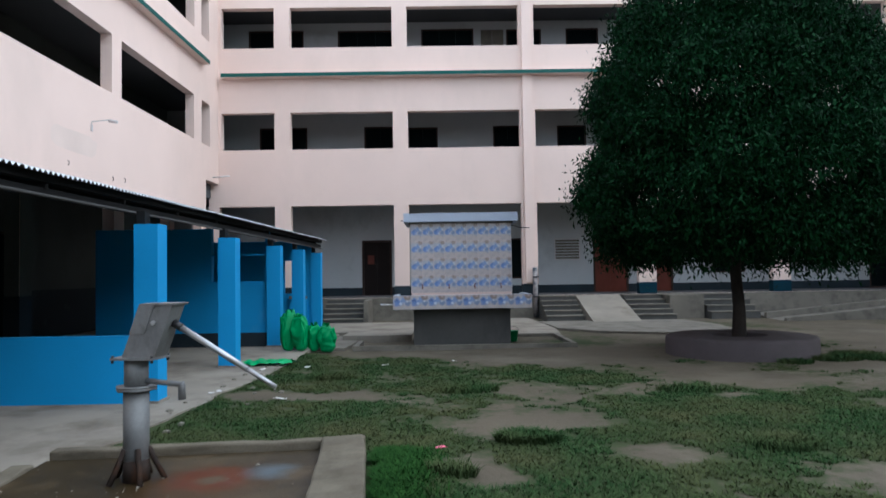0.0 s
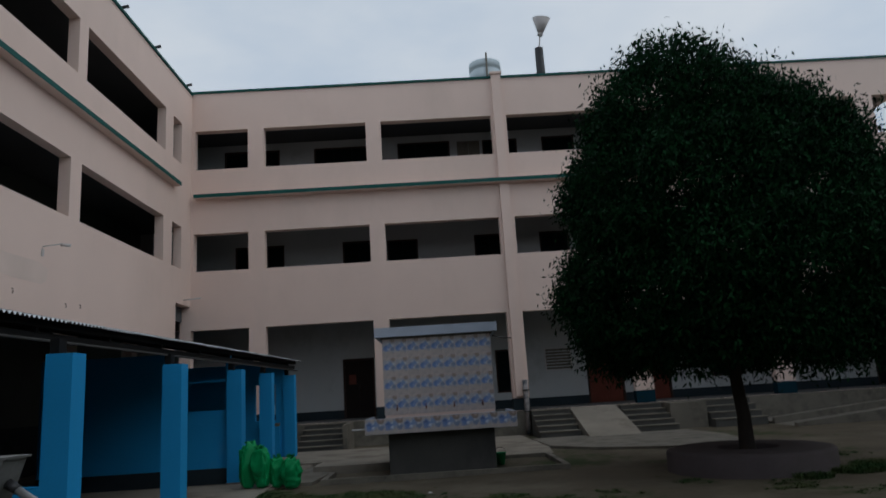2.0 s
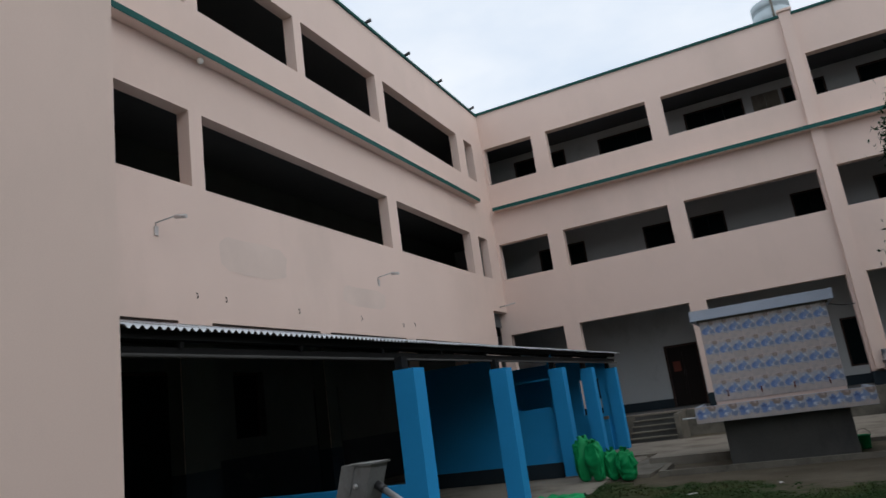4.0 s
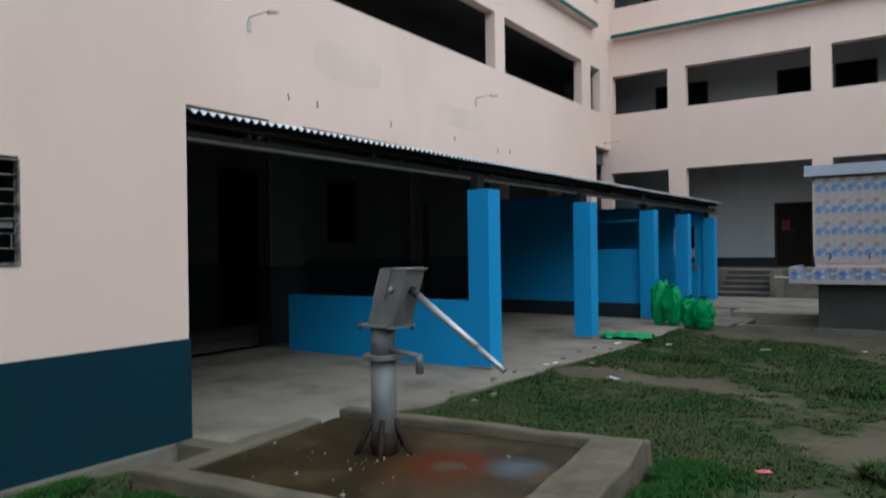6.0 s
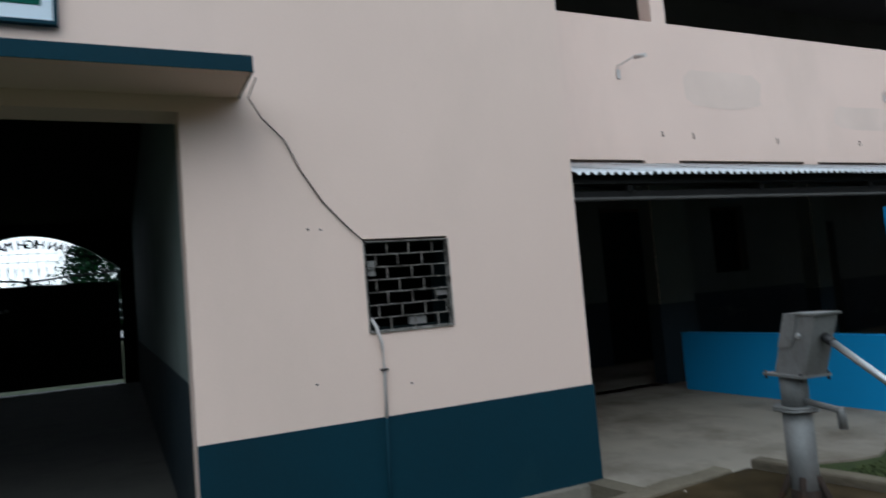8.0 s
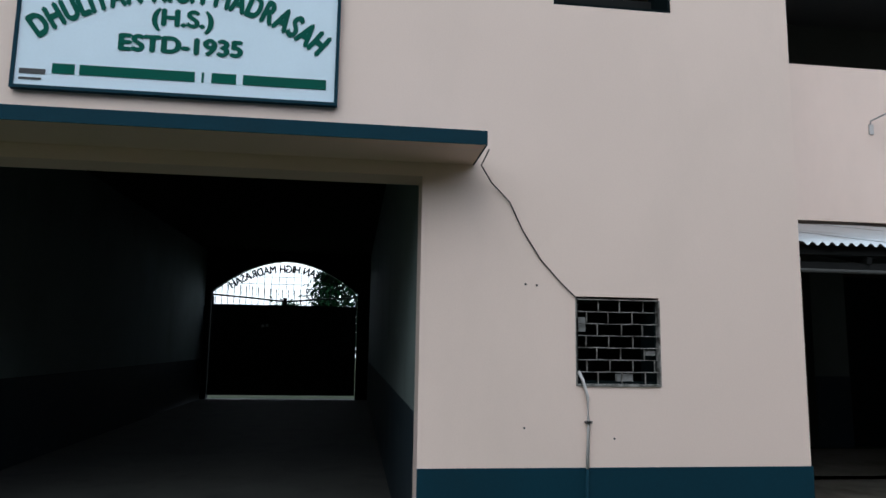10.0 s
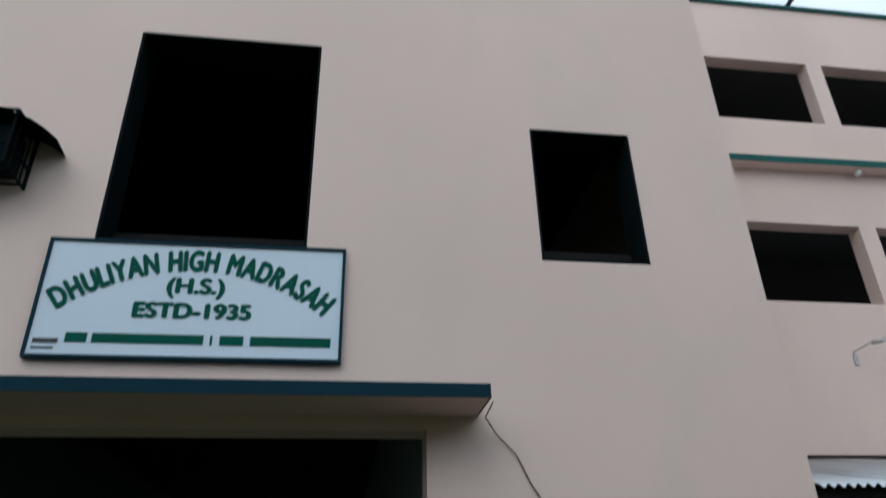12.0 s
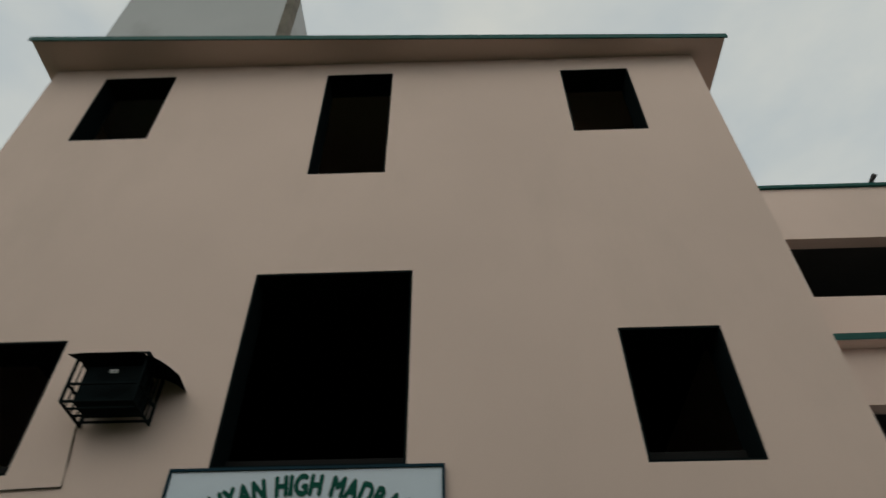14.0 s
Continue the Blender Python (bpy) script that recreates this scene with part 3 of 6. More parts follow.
GRILLE = material("dull_grey_grille_paint", (0.20, 0.195, 0.19), 0.7, 0.35, 80, 9, 0.2)
GLASS = bpy.data.materials.new("lamp_glass")
GLASS.use_nodes = True
GLASS.node_tree.nodes["Principled BSDF"].inputs["Base Color"].default_value = (0.75, 0.76, 0.74, 1)
GLASS.node_tree.nodes["Principled BSDF"].inputs["Roughness"].default_value = 0.2


def basin_paint():
    """Wet cement with an iron-rust ring below the spout and a pale soap patch."""
    m = material("wet_muddy_cement", (0.031, 0.022, 0.010), 0.45, 0.5, 60, 3.2, 0.4, stain=(0.078, 0.054, 0.028), stain_scale=(2.5, 2.5, 2.5), stain_cut=(0.5, 0.72))
    n, l = m.node_tree.nodes, m.node_tree.links
    bsdf = n["Principled BSDF"]
    last = bsdf.inputs["Base Color"].links[0].from_socket
    tc = n.new("ShaderNodeTexCoord")
    ns = n.new("ShaderNodeTexNoise")
    ns.inputs["Scale"].default_value, ns.inputs["Detail"].default_value = 7.0, 5.0
    l.new(tc.outputs["Object"], ns.inputs["Vector"])
    add = n.new("ShaderNodeVectorMath")
    add.operation = "MULTIPLY_ADD"
    l.new(ns.outputs["Color"], add.inputs[0])
    add.inputs[1].default_value = (0.22, 0.22, 0.0)
    l.new(tc.outputs["Object"], add.inputs[2])
    for c, r0, r1, k in (((0.20, -0.02, 0.235), 0.46, 0.18, (0.060, 0.028, 0.008)), ((0.20, 0.06, 0.235), 0.30, 0.17, (0.082, 0.019, 0.003)), ((0.20, 0.02, 0.235), 0.115, 0.06, (0.078, 0.050, 0.026)), ((0.55, 0.16, 0.235), 0.22, 0.03, (0.075, 0.092, 0.102))):
        vm = n.new("ShaderNodeVectorMath")
        vm.operation = "DISTANCE"
        l.new(add.outputs[0], vm.inputs[0])
        vm.inputs[1].default_value = (c[0] + 0.11, c[1] + 0.11, c[2])
        mr = n.new("ShaderNodeMapRange")
        mr.inputs["From Min"].default_value, mr.inputs["From Max"].default_value = r0, r1
        l.new(vm.outputs["Value"], mr.inputs["Value"])
        q = n.new("ShaderNodeMix")
        q.data_type = "RGBA"
        l.new(mr.outputs["Result"], q.inputs[0])
        l.new(last, q.inputs[6])
        q.inputs[7].default_value = (*k, 1)
        last = q.outputs[2]
    l.new(last, bsdf.inputs["Base Color"])
    return m


BASIN = basin_paint()
RIM = material("muddy_brown_cement", (0.128, 0.111, 0.082), 0.9, 0.35, 70, 3.0, 0.5, stain=(0.062, 0.052, 0.036), stain_scale=(2.6, 2.6, 11.0), stain_cut=(0.46, 0.74))


# ---- ground ----
def turf_at(x, y):
    """How much turf grows at a place, 0 to 1."""
    n = noise.noise((x * 0.45, y * 0.45, 3.1)) + 0.6 * noise.noise((x * 1.1, y * 1.1, 7.7)) + 0.35 * noise.noise((x * 3.1, y * 3.1, 1.3))
    edge_y = max(7.9, 11.3 - 0.75 * max(0.0, x + 0.4))
    bare = 0.62 * max(0.0, min(1.0, (y - edge_y) / 1.1))
    path = 0.0
    for px, py, wx, wy, k in ((1.15, 6.4, 0.5, 0.16, 0.7), (1.95, 5.3, 0.45, 0.12, 0.7), (0.5, 4.75, 0.10, 0.30, 0.7), (-1.4, 8.2, 0.7, 0.07, 0.8), (2.6, 5.9, 2.5, 0.5, 0.22), (3.4, 4.6, 1.2, 0.2, 0.3)):
        path += k * math.exp(-((x - px) ** 2 / wx + (y - py) ** 2 / wy))
    lush = 0.5 * math.exp(-((x + 0.05) ** 2 / 0.12)) * (1 if 3 < y < 6 else 0) + 0.6 * math.exp(-((y - 3.3) ** 2 / 0.3)) * (1 if x < -0.3 else 0)
    n += 0.22 * noise.noise((x * 6.5, y * 6.5, 2.2))
    return min(1.0, max(0.0, 0.84 + 0.70 * n - bare - path + lush))


def level(x, y):
    z = 0.115 - 0.075 * min(1.0, max(0.0, (y - 4.5) / 4.0)) + 0.022 * noise.noise((x * 0.35, y * 0.35, 0.0))
    z += 0.10 * math.exp(-((x + 1.3) ** 2 / 2.5 + (y - 3.0) ** 2 / 0.4)) + 0.05 * math.exp(-((x - 0.1) ** 2 / 0.15 + (y - 4.3) ** 2 / 1.2))
    z -= 0.09 * min(1.0, max(0.0, (-1.75 - x) / 0.4)) * min(1.0, max(0.0, (y - 3.75) / 0.3)) * min(1.0, max(0.0, (5.6 - y) / 0.3))
    z += 0.008 * noise.noise((x * 1.7, y * 1.7, 5.0))
    z -= 0.075 * min(1.0, max(0.0, (-2.75 - x) / 0.25)) * min(1.0, max(0.0, (4.2 - y) / 0.3))
    near = min(1.0, max(0.0, (-1.5 - x) / 0.6)) * min(1.0, max(0.0, (y - 5.3) / 0.3)) * min(1.0, max(0.0, (13.2 - y) / 0.8))
    return z + (0.082 - z) * near


bm = bmesh.new()
turf_layer = bm.verts.layers.float.new("turf")
xs = [-80, -40, -24] + [-17 + 0.22 * i for i in range(160)] + [22, 40, 80]
ys = [-80, -40, -14] + [-6 + 0.22 * i for i in range(130)] + [28, 40, 80]
grid = []
for y in ys:
    row = []
    for x in xs:
        v = bm.verts.new((x, y, level(x, y)))
        v[turf_layer] = turf_at(x, y)
        row.append(v)
    grid.append(row)
for a, b in zip(grid, grid[1:]):
    for i in range(len(xs) - 1):
        bm.faces.new((a[i], a[i + 1], b[i + 1], b[i])).smooth = True
structure("ground", bm, TURF, "bare trodden earth of the school yard with patches of turf", "ground")


def blades(name, spots, tall, lean, mat, label):
    """One mesh of many grass blades, each a narrow folded strip."""
    rng = np.random.default_rng(len(spots))
    p = np.array(spots, dtype=float)
    k = len(p)
    ang = rng.uniform(0, 2 * math.pi, k)
    h = tall * rng.uniform(0.5, 1.2, k)
    w = rng.uniform(0.0025, 0.0065, k)
    d = np.stack([np.cos(ang), np.sin(ang), np.zeros(k)], 1)
    s = np.stack([-np.sin(ang), np.cos(ang), np.zeros(k)], 1)
    le = lean * rng.uniform(0.3, 1.3, k)
    mid = p + d * (h * le * 0.4)[:, None] + np.array([0, 0, 1]) * (h * 0.6)[:, None]
    tip = p + d * (h * le)[:, None] + np.array([0, 0, 1]) * (h * 0.9)[:, None]
    verts = np.stack([p - s * w[:, None], p + s * w[:, None], mid + s * w[:, None] * 0.8, mid - s * w[:, None] * 0.8, tip], 1).reshape(-1, 3)
    idx = np.arange(k) * 5
    quads = np.stack([idx, idx + 1, idx + 2, idx + 3], 1).tolist()
    tris = np.stack([idx + 3, idx + 2, idx + 4], 1).tolist()
    me = bpy.data.meshes.new(name)
    me.from_pydata(verts.tolist(), [], quads + tris)
    me.materials.append(mat)
    return tagged(new(name, me), label, "grass", kind="stuff")


def slab_edge(y):
    """Where the cement of the covered way ends."""
    return -2.42 + 0.10 * min(3.0, max(0.0, y - 6.6)) - 0.22 * max(0.0, 6.1 - y) + 0.02 * max(0.0, y - 9.6) + 0.09 * noise.noise((y * 1.9, 0.3, 0))


def free_of_paving(x, y):
    if x < slab_edge(y) + 0.10 * noise.noise((0, y * 2.3, 2)) and y > 5.3:
        return False
    c, s = math.cos(radians(7)), math.sin(radians(7))
    u, v = (x + 1.355) * c + (y - 4.31) * s, -(x + 1.355) * s + (y - 4.31) * c
    if abs(u) < 1.2 and -0.96 < v < 0.83:
        return False
    if x < -3.05 or (x < -2.3 and y > 3.5):
        return False
    return (x - 5.4) ** 2 + (y - 11.8) ** 2 > 1.35 ** 2


spots, lush = [], []
R = random.Random(5)
while len(spots) < 260000:
    far = R.random()
    x, y = R.uniform(-2.9, 9.5), 2.0 + 11.0 * far ** 1.3
    if turf_at(x, y) + 0.28 * noise.noise((x * 9, y * 9, 4.0)) + 0.22 * noise.noise((x * 3.7, y * 3.7, 14.0)) > 0.60 and free_of_paving(x, y):
        spots.append((x, y, level(x, y) - 0.004))
while len(lush) < 46000:
    if R.random() < 0.5:
        x, y = -0.20 + abs(R.gauss(0, 0.16)), R.uniform(3.1, 5.3)
    else:
        x, y = R.uniform(-3.1, -0.2), 3.30 - abs(R.gauss(0, 0.28))
    if free_of_paving(x, y) and noise.noise((x * 2.3, y * 2.3, 9.0)) > -0.25:
        lush.append((x, y, level(x, y) - 0.004))
blades("grass", spots, 0.033, 2.0, GRASS, "short trodden turf in patches on the yard")
blades("grass_verge", lush, 0.06, 1.2, LUSH, "taller bright green grass growing against the pump basin")
tuft = []
for cx, cy, rad, cnt in ((0.98, 5.72, 0.20, 3200), (0.35, 4.6, 0.12, 500), (2.9, 5.4, 0.22, 900), (-1.2, 9.6, 0.25, 700), (0.6, 8.4, 0.3, 900), (3.2, 8.2, 0.3, 800), (6.4, 10.75, 0.3, 1600), (6.9, 11.1, 0.3, 1600), (5.6, 10.45, 0.2, 600), (7.2, 10.7, 0.4, 1500)):
    for _ in range(cnt):
        a, r = R.uniform(0, 6.283), rad * math.sqrt(R.random())
        x, y = cx + r * math.cos(a) * 1.3, cy + r * math.sin(a)
        tuft.append((x, y, level(x, y)))
blades("grass_tuft", tuft, 0.085, 1.0, GRASS, "coarse tufts of grass standing in the worn turf")

# broad-leaved weeds at the foot of the basin
vs, fs = [], []
for cx, cy in ((-0.62, 3.25), (-0.50, 3.3), (-0.22, 3.42), (-0.86, 3.22), (-0.14, 3.6)):
    for _ in range(70):
        a, r, z = R.uniform(0, 6.283), abs(R.gauss(0, 0.07)), R.uniform(0.10, 0.25)
        c, d = Vector((cx + r * math.cos(a), cy + r * math.sin(a), z)), Vector((math.cos(a), math.sin(a), R.uniform(-0.4, 0.5))).normalized()
        sd = d.cross(Vector((0, 0, 1))).normalized()
        ln = R.uniform(0.025, 0.05)
        i = len(vs)
        vs += [c, c + d * ln * 0.5 + sd * ln * 0.32, c + d * ln, c + d * ln * 0.5 - sd * ln * 0.32]
        fs.append((i, i + 1, i + 2, i + 3))
me = bpy.data.meshes.new("weeds")
me.from_pydata(vs, [], fs)
me.materials.append(LUSH)
tagged(new("weeds", me), "broad-leaved green weeds at the foot of the pump basin", "weeds", kind="stuff")

# ---- covered way along the side wing ----
bm = bmesh.new()
edge = []
y = 5.25
while y < 19.5:
    edge.append((slab_edge(y) + 0.05 * noise.noise((y * 5.1, 2.3, 0)), y))
    y += 0.22
outline = [(-8.85, GH1 + 0.02), (-2.62, GH1 + 0.02), (-2.60, 5.2)] + edge + [(-8.85, 19.5)]
low = [bm.verts.new((x, y, -0.05)) for x, y in outline]
top = [bm.verts.new((x, y, 0.1)) for x, y in outline]
bm.faces.new(top)
for i in range(len(outline)):
    j = (i + 1) % len(outline)
    bm.faces.new((low[i], low[j], top[j], top[i]))
structure("floor_covered_way", bm, SLAB, "worn cement floor of the covered way with a broken edge", "floor")

COLS = [7.61, 10.49, 13.44, 15.72, 18.05]
col = thing("column", "square sky-blue painted column of the covered way", "column", (-2.955, COLS[0] + 0.15, 0.1), group="columns of the covered way")
# bracket added in the dark gap between column top and beam
part("bracket", boxes((-0.09, 0.0, -0.06, 0.08, 1.952, 2.10)), ROOFSHADE, col, "added steel bracket under the beam, black as shade")
bm = boxes((-0.095, 0.165, -0.12, 0.14, 0, 1.95))
bevel(bm, 0.012, 2)
part("shaft", bm, BLUE, col)
bm = boxes((-0.115, 0.185, -0.14, 0.16, 0, 0.025))
bevel(bm, 0.01)
part("footing", bm, SLAB, col, "pale cement spill round the column foot")
for y in COLS[1:]:
    copy_thing(col, pose(-2.955, y + 0.15, 0.1))

EAVE_X, EAVE_Z, HIGH_Z = -3.17, 2.395, 3.175
SKEW = 0.031  # the eave stands out further from the wing towards the far end
roof = thing("lean_to_roof", "corrugated galvanised lean-to roof over the covered way", "roof", (0, 0, 0))


def corrugated(y0, y1, lift, pitch=0.076, amp=0.014):
    bm = bmesh.new()
    rows = []
    k = int((y1 - y0) / pitch * 8)
    for i in range(k + 1):
        y = y0 + (y1 - y0) * i / k
        dz = lift + amp * math.cos(2 * math.pi * i / 8)
        eave = EAVE_X + SKEW * (y - GH1)
        out, sl = eave + 0.015 * math.sin(y0 * 7), (HIGH_Z - EAVE_Z) / (eave - XL)
        rows.append([bm.verts.new((x, y, EAVE_Z + (eave - x) * sl + dz)) for x in (out, -4.4, XL + 0.01)] +
                    [bm.verts.new((x, y, EAVE_Z + (eave - x) * sl + dz - 0.003)) for x in (XL + 0.01, -4.4, out)])
    for a, b in zip(rows, rows[1:]):
        for j in range(6):
            f = bm.faces.new((a[j], a[(j + 1) % 6], b[(j + 1) % 6], b[j]))
            f.smooth = j in (0, 1, 3, 4)
            # lower faces get the dark colour that stands for shade
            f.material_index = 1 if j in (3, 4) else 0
    bm.faces.new(rows[0][::-1])
    bm.faces.new(rows[-1])
    return bm


y, i = GH1 + 0.02, 0
while y < 18.6:
    part("roof_sheet", corrugated(y, min(y + 0.80, 18.75), 0.004 * (i % 2)), [TIN, UNDERSHADE], roof)
    y, i = y + 0.76, i + 1
sl = (HIGH_Z - EAVE_Z) / (EAVE_X - XL)
for x, w in ((-3.31, 0.05), (-4.4, 0.04), (-5.9, 0.04)):
    z = EAVE_Z + (EAVE_X - x) * sl - 0.016
    bm = boxes((x - w, x + w, GH1 + 0.02, 18.6, z - 0.085, z))
    for v in bm.verts:
        v.co.x += SKEW * (v.co.y - GH1) * (x - XL) / (EAVE_X - XL)
    part("purlin", bm, ROOFSHADE, roof, "steel roof purlin, black as the shade there")
y = GH1 + 0.6
while y < 18.5:
    bm = bmesh.new()
    a, b = Vector((XL + 0.02, y, HIGH_Z - 0.105)), Vector((-3.26 + SKEW * (y - GH1), y, EAVE_Z - 0.080))
    v = box(bm, 0, (b - a).length, -0.02, 0.02, -0.05, 0)
    bmesh.ops.transform(bm, matrix=Matrix.Translation(a) @ (b - a).to_track_quat("X", "Z").to_matrix().to_4x4(), verts=bm.verts)
    part("rafter", bm, ROOFSHADE, roof)
    y += 1.44
bm = boxes((-3.36, -3.29, GH1 + 0.02, 18.5, 2.20, 2.275))
for v in bm.verts:
    v.co.x += SKEW * (v.co.y - GH1)
part("beam", bm, ROOFSHADE, roof, "dark steel beam carried by the columns")
bm = bmesh.new()
tube(bm, (-3.212, GH1 + 0.005, 2.20), (-3.212 + SKEW * 14.2, 18.4, 2.155), 0.015)
part("tie_pipe", bm, PIPEGREY, roof, "dull grey pipe along the beam")


def cross_wall(name, y, holes, zt, label):
    return structure(name, pierced("y", y, 0.14, XL + 0.004, -3.037, 0.1, zt, holes), BLUE, label)


cross_wall("wall_cross_near", 7.64, [(XL, -5.86, 0, 3)], 0.83, "low sky-blue partition wall of the covered way")
cross_wall("wall_cross_far", 13.58, [(-4.15, -3.10, 1.36, 1.86), (-4.15, -3.10, 1.90, 2.5)], 2.4, "sky-blue partition wall with a long opening")
structure("dado_cross_far", boxes((XL + 0.004, -3.039, 13.566, 13.576, 0.1, 0.37)), DADO, "dark dado along the blue partition", "dado")
structure("wall_cross_end", pierced("y", 18.12, 0.14, XL + 0.004, -3.037, 0.1, 2.36, [(-3.75, -3.25, 1.0, 1.85)]), BLUE, "sky-blue end partition of the covered way")
# pier paint is darkened too, for the shade behind the columns
for y0, y1 in ((7.83, 8.47), (11.13, 11.46)):
    structure("trim_pier_paint", boxes((XL + 0.002, XL + 0.008, y0 + 0.005, y1 - 0.005, 1.2, 3.0)), SHADEWALL, "grey-green paint on a wing pier, darkened as shade", "pier paint")
    structure("trim_pier_paint", boxes((XL - 0.24, XL, y0 - 0.006, y0 - 0.002, 1.2, 3.0)), SHADEWALL, "grey-green paint on a wing pier, darkened as shade", "pier paint")
    structure("dado_pier", boxes((XL - 0.245, XL + 0.009, y0 - 0.007, y1 + 0.005, 0.1, 1.2)), DADO, "black painted foot of a wing pier", "dado")
shelf = thing("counter_ledge", "grey cement counter ledge between blue columns", "ledge", (-2.98, 18.0, 0.0))
part("ledge", boxes((-0.62, -0.17, 0.0, 0.2, 0.86, 0.93)), CONCRETE, shelf)
part("upstand", boxes((-0.62, -0.17, 0.05, 0.16, 0.1, 0.855)), BLUE, shelf)

# ---- gatehouse openings ----
for k, (a, b, c, d) in enumerate(WINDOWS):
    w = new("window_%d" % (k + 1))
    w.matrix_basis = pose(XG, (a + b) / 2, c)
    tagged(w, "open dark window with a blackish green frame", "window", kind="structure")
    hw, h = (b - a) / 2, d - c
    e = 0.022
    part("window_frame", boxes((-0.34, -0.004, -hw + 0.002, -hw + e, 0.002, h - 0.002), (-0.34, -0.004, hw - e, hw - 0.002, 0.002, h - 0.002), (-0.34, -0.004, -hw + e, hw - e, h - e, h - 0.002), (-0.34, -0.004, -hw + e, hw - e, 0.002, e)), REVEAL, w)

# grille window: flat bars in running bond
gr = new("window_7")
gr.matrix_basis = pose(XG, 2.49, 1.363)
gw, gh = 0.602, 0.582
# black lining added as the opening's shade, hiding the pink reveal
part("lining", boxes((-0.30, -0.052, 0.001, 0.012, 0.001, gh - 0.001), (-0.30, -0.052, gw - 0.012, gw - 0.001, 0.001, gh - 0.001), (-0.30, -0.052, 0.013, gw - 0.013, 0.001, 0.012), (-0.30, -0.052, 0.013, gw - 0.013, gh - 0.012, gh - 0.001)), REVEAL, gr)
tagged(gr, "square opening closed by a rusty white grille in a brick pattern", "window", kind="structure")
MORTAR = material("flaking_white_grille_paint", (0.24, 0.225, 0.21), 0.9, 0.3, 60, 12, 0.3, stain=(0.06, 0.055, 0.05), stain_scale=(14, 14, 14), stain_cut=(0.42, 0.62))
part("window_frame", boxes((-0.05, 0.005, -0.006, 0.004, -0.012, gh + 0.004), (-0.05, 0.005, gw - 0.004, gw + 0.006, -0.012, gh + 0.004), (-0.05, 0.004, 0.0045, gw - 0.0045, gh - 0.003, gh + 0.004), (-0.05, 0.012, 0.0045, gw - 0.0045, -0.014, 0.002)), MORTAR, gr, "flaking pale edge of the opening")
G = random.Random(17)
for i in range(1, 7):
    z = gh * i / 7
    bm = boxes((-0.03, -0.016, 0.005, gw - 0.005, z - 0.003, z + 0.003))
    bmesh.ops.subdivide_edges(bm, edges=[e for e in bm.edges if e.calc_length() > 0.3], cuts=9, use_grid_fill=True)
    for v in bm.verts:
        v.co.z += 0.003 * noise.noise((v.co.y * 14, i * 3.1, 0))
    part("grille_bar", bm, MORTAR, gr)
for i in range(7):
    for j in range(4):
        yb = gw * (j + (0.45 if i % 2 else 0.95)) / 3.6 + G.uniform(-0.008, 0.008)
        if 0.03 < yb < gw - 0.03:
            part("grille_upright", boxes((-0.03, -0.016, yb - 0.0025, yb + 0.0025, gh * i / 7 + 0.0045, gh * (i + 1) / 7 - 0.0045)), MORTAR, gr)
for y0, z0, w0, h0 in ((0.03, 0.36, 0.05, 0.10), (0.52, 0.20, 0.07, 0.035), (0.30, 0.02, 0.12, 0.05)):
    bm = boxes((-0.07, -0.045, y0, y0 + w0, z0, z0 + h0))
    bevel(bm, 0.012, 2)
    part("rubble", bm, GRILLE, gr, "grey broken lump stuck behind the grille")
# unseen black wall added so the grille opening stays dark
structure("wall_behind_grille", boxes((-4.6, -4.5, 1.9, GH1 - 0.3, 0.1, PASSZ)), DARKROOM, "near-black wall added behind the grille for its shade")

# cable from the canopy to the grille, and the pipe below it
wire = thing("cable", "thin black cable sagging from canopy to window grille", "cable", (XG, -0.18, -0.01))
bm = bmesh.new()
cable(bm, [(0.42, 1.965, 2.87), (0.18, 1.96, 2.83), (0.03, 2.06, 2.75), (0.012, 2.195, 2.62), (0.012, 2.288, 2.42), (0.012, 2.418, 2.218), (0.012, 2.555, 2.068), (0.014, 2.678, 1.95), (0.012, 2.672, 1.8), (0.010, 2.676, 1.46)], 0.0047)
part("wire", bm, BLACK, wire)
dp = thing("drain_pipe", "thin grey drain pipe curving out of the grille", "pipe", (XG, -0.18, -0.01))
bm = bmesh.new()
cable(bm, [(-0.06, 2.69, 1.47), (0.0, 2.692, 1.44), (0.022, 2.705, 1.40), (0.025, 2.735, 1.29), (0.024, 2.74, 1.1), (0.026, 2.728, 0.815)], 0.011)
part("pipe", bm, PVC, dp)
bm = bmesh.new()
cable(bm, [(0.026, 2.728, 0.815), (0.026, 2.715, 0.4), (0.026, 2.71, 0.06)], 0.011)
part("painted_pipe", bm, NAVY, dp, "lower length painted dark blue")
part("clip", boxes((0.0, 0.045, 2.72, 2.76, 1.115, 1.13)), STEEL, dp)
for yy, zz in ((2.31, 2.04), (2.39, 2.035), (2.93, 1.0), (2.30, 1.07)):
    bm = bmesh.new()
    tube(bm, (0, 0, 0), (0.006, 0, 0.002), 0.008, 0.006, 8)
    h = thing("wall_plug", "small dark screw plug stuck in pink plaster", "wall plug", (XG + 0.001, yy - 0.18, zz), group="wall plugs")
    part("plug", bm, STEEL, h)

# ---- sign board ----
AXES = Matrix(((0, 0, 1, 0), (1, 0, 0, 0), (0, 1, 0, 0), (0, 0, 0, 1)))


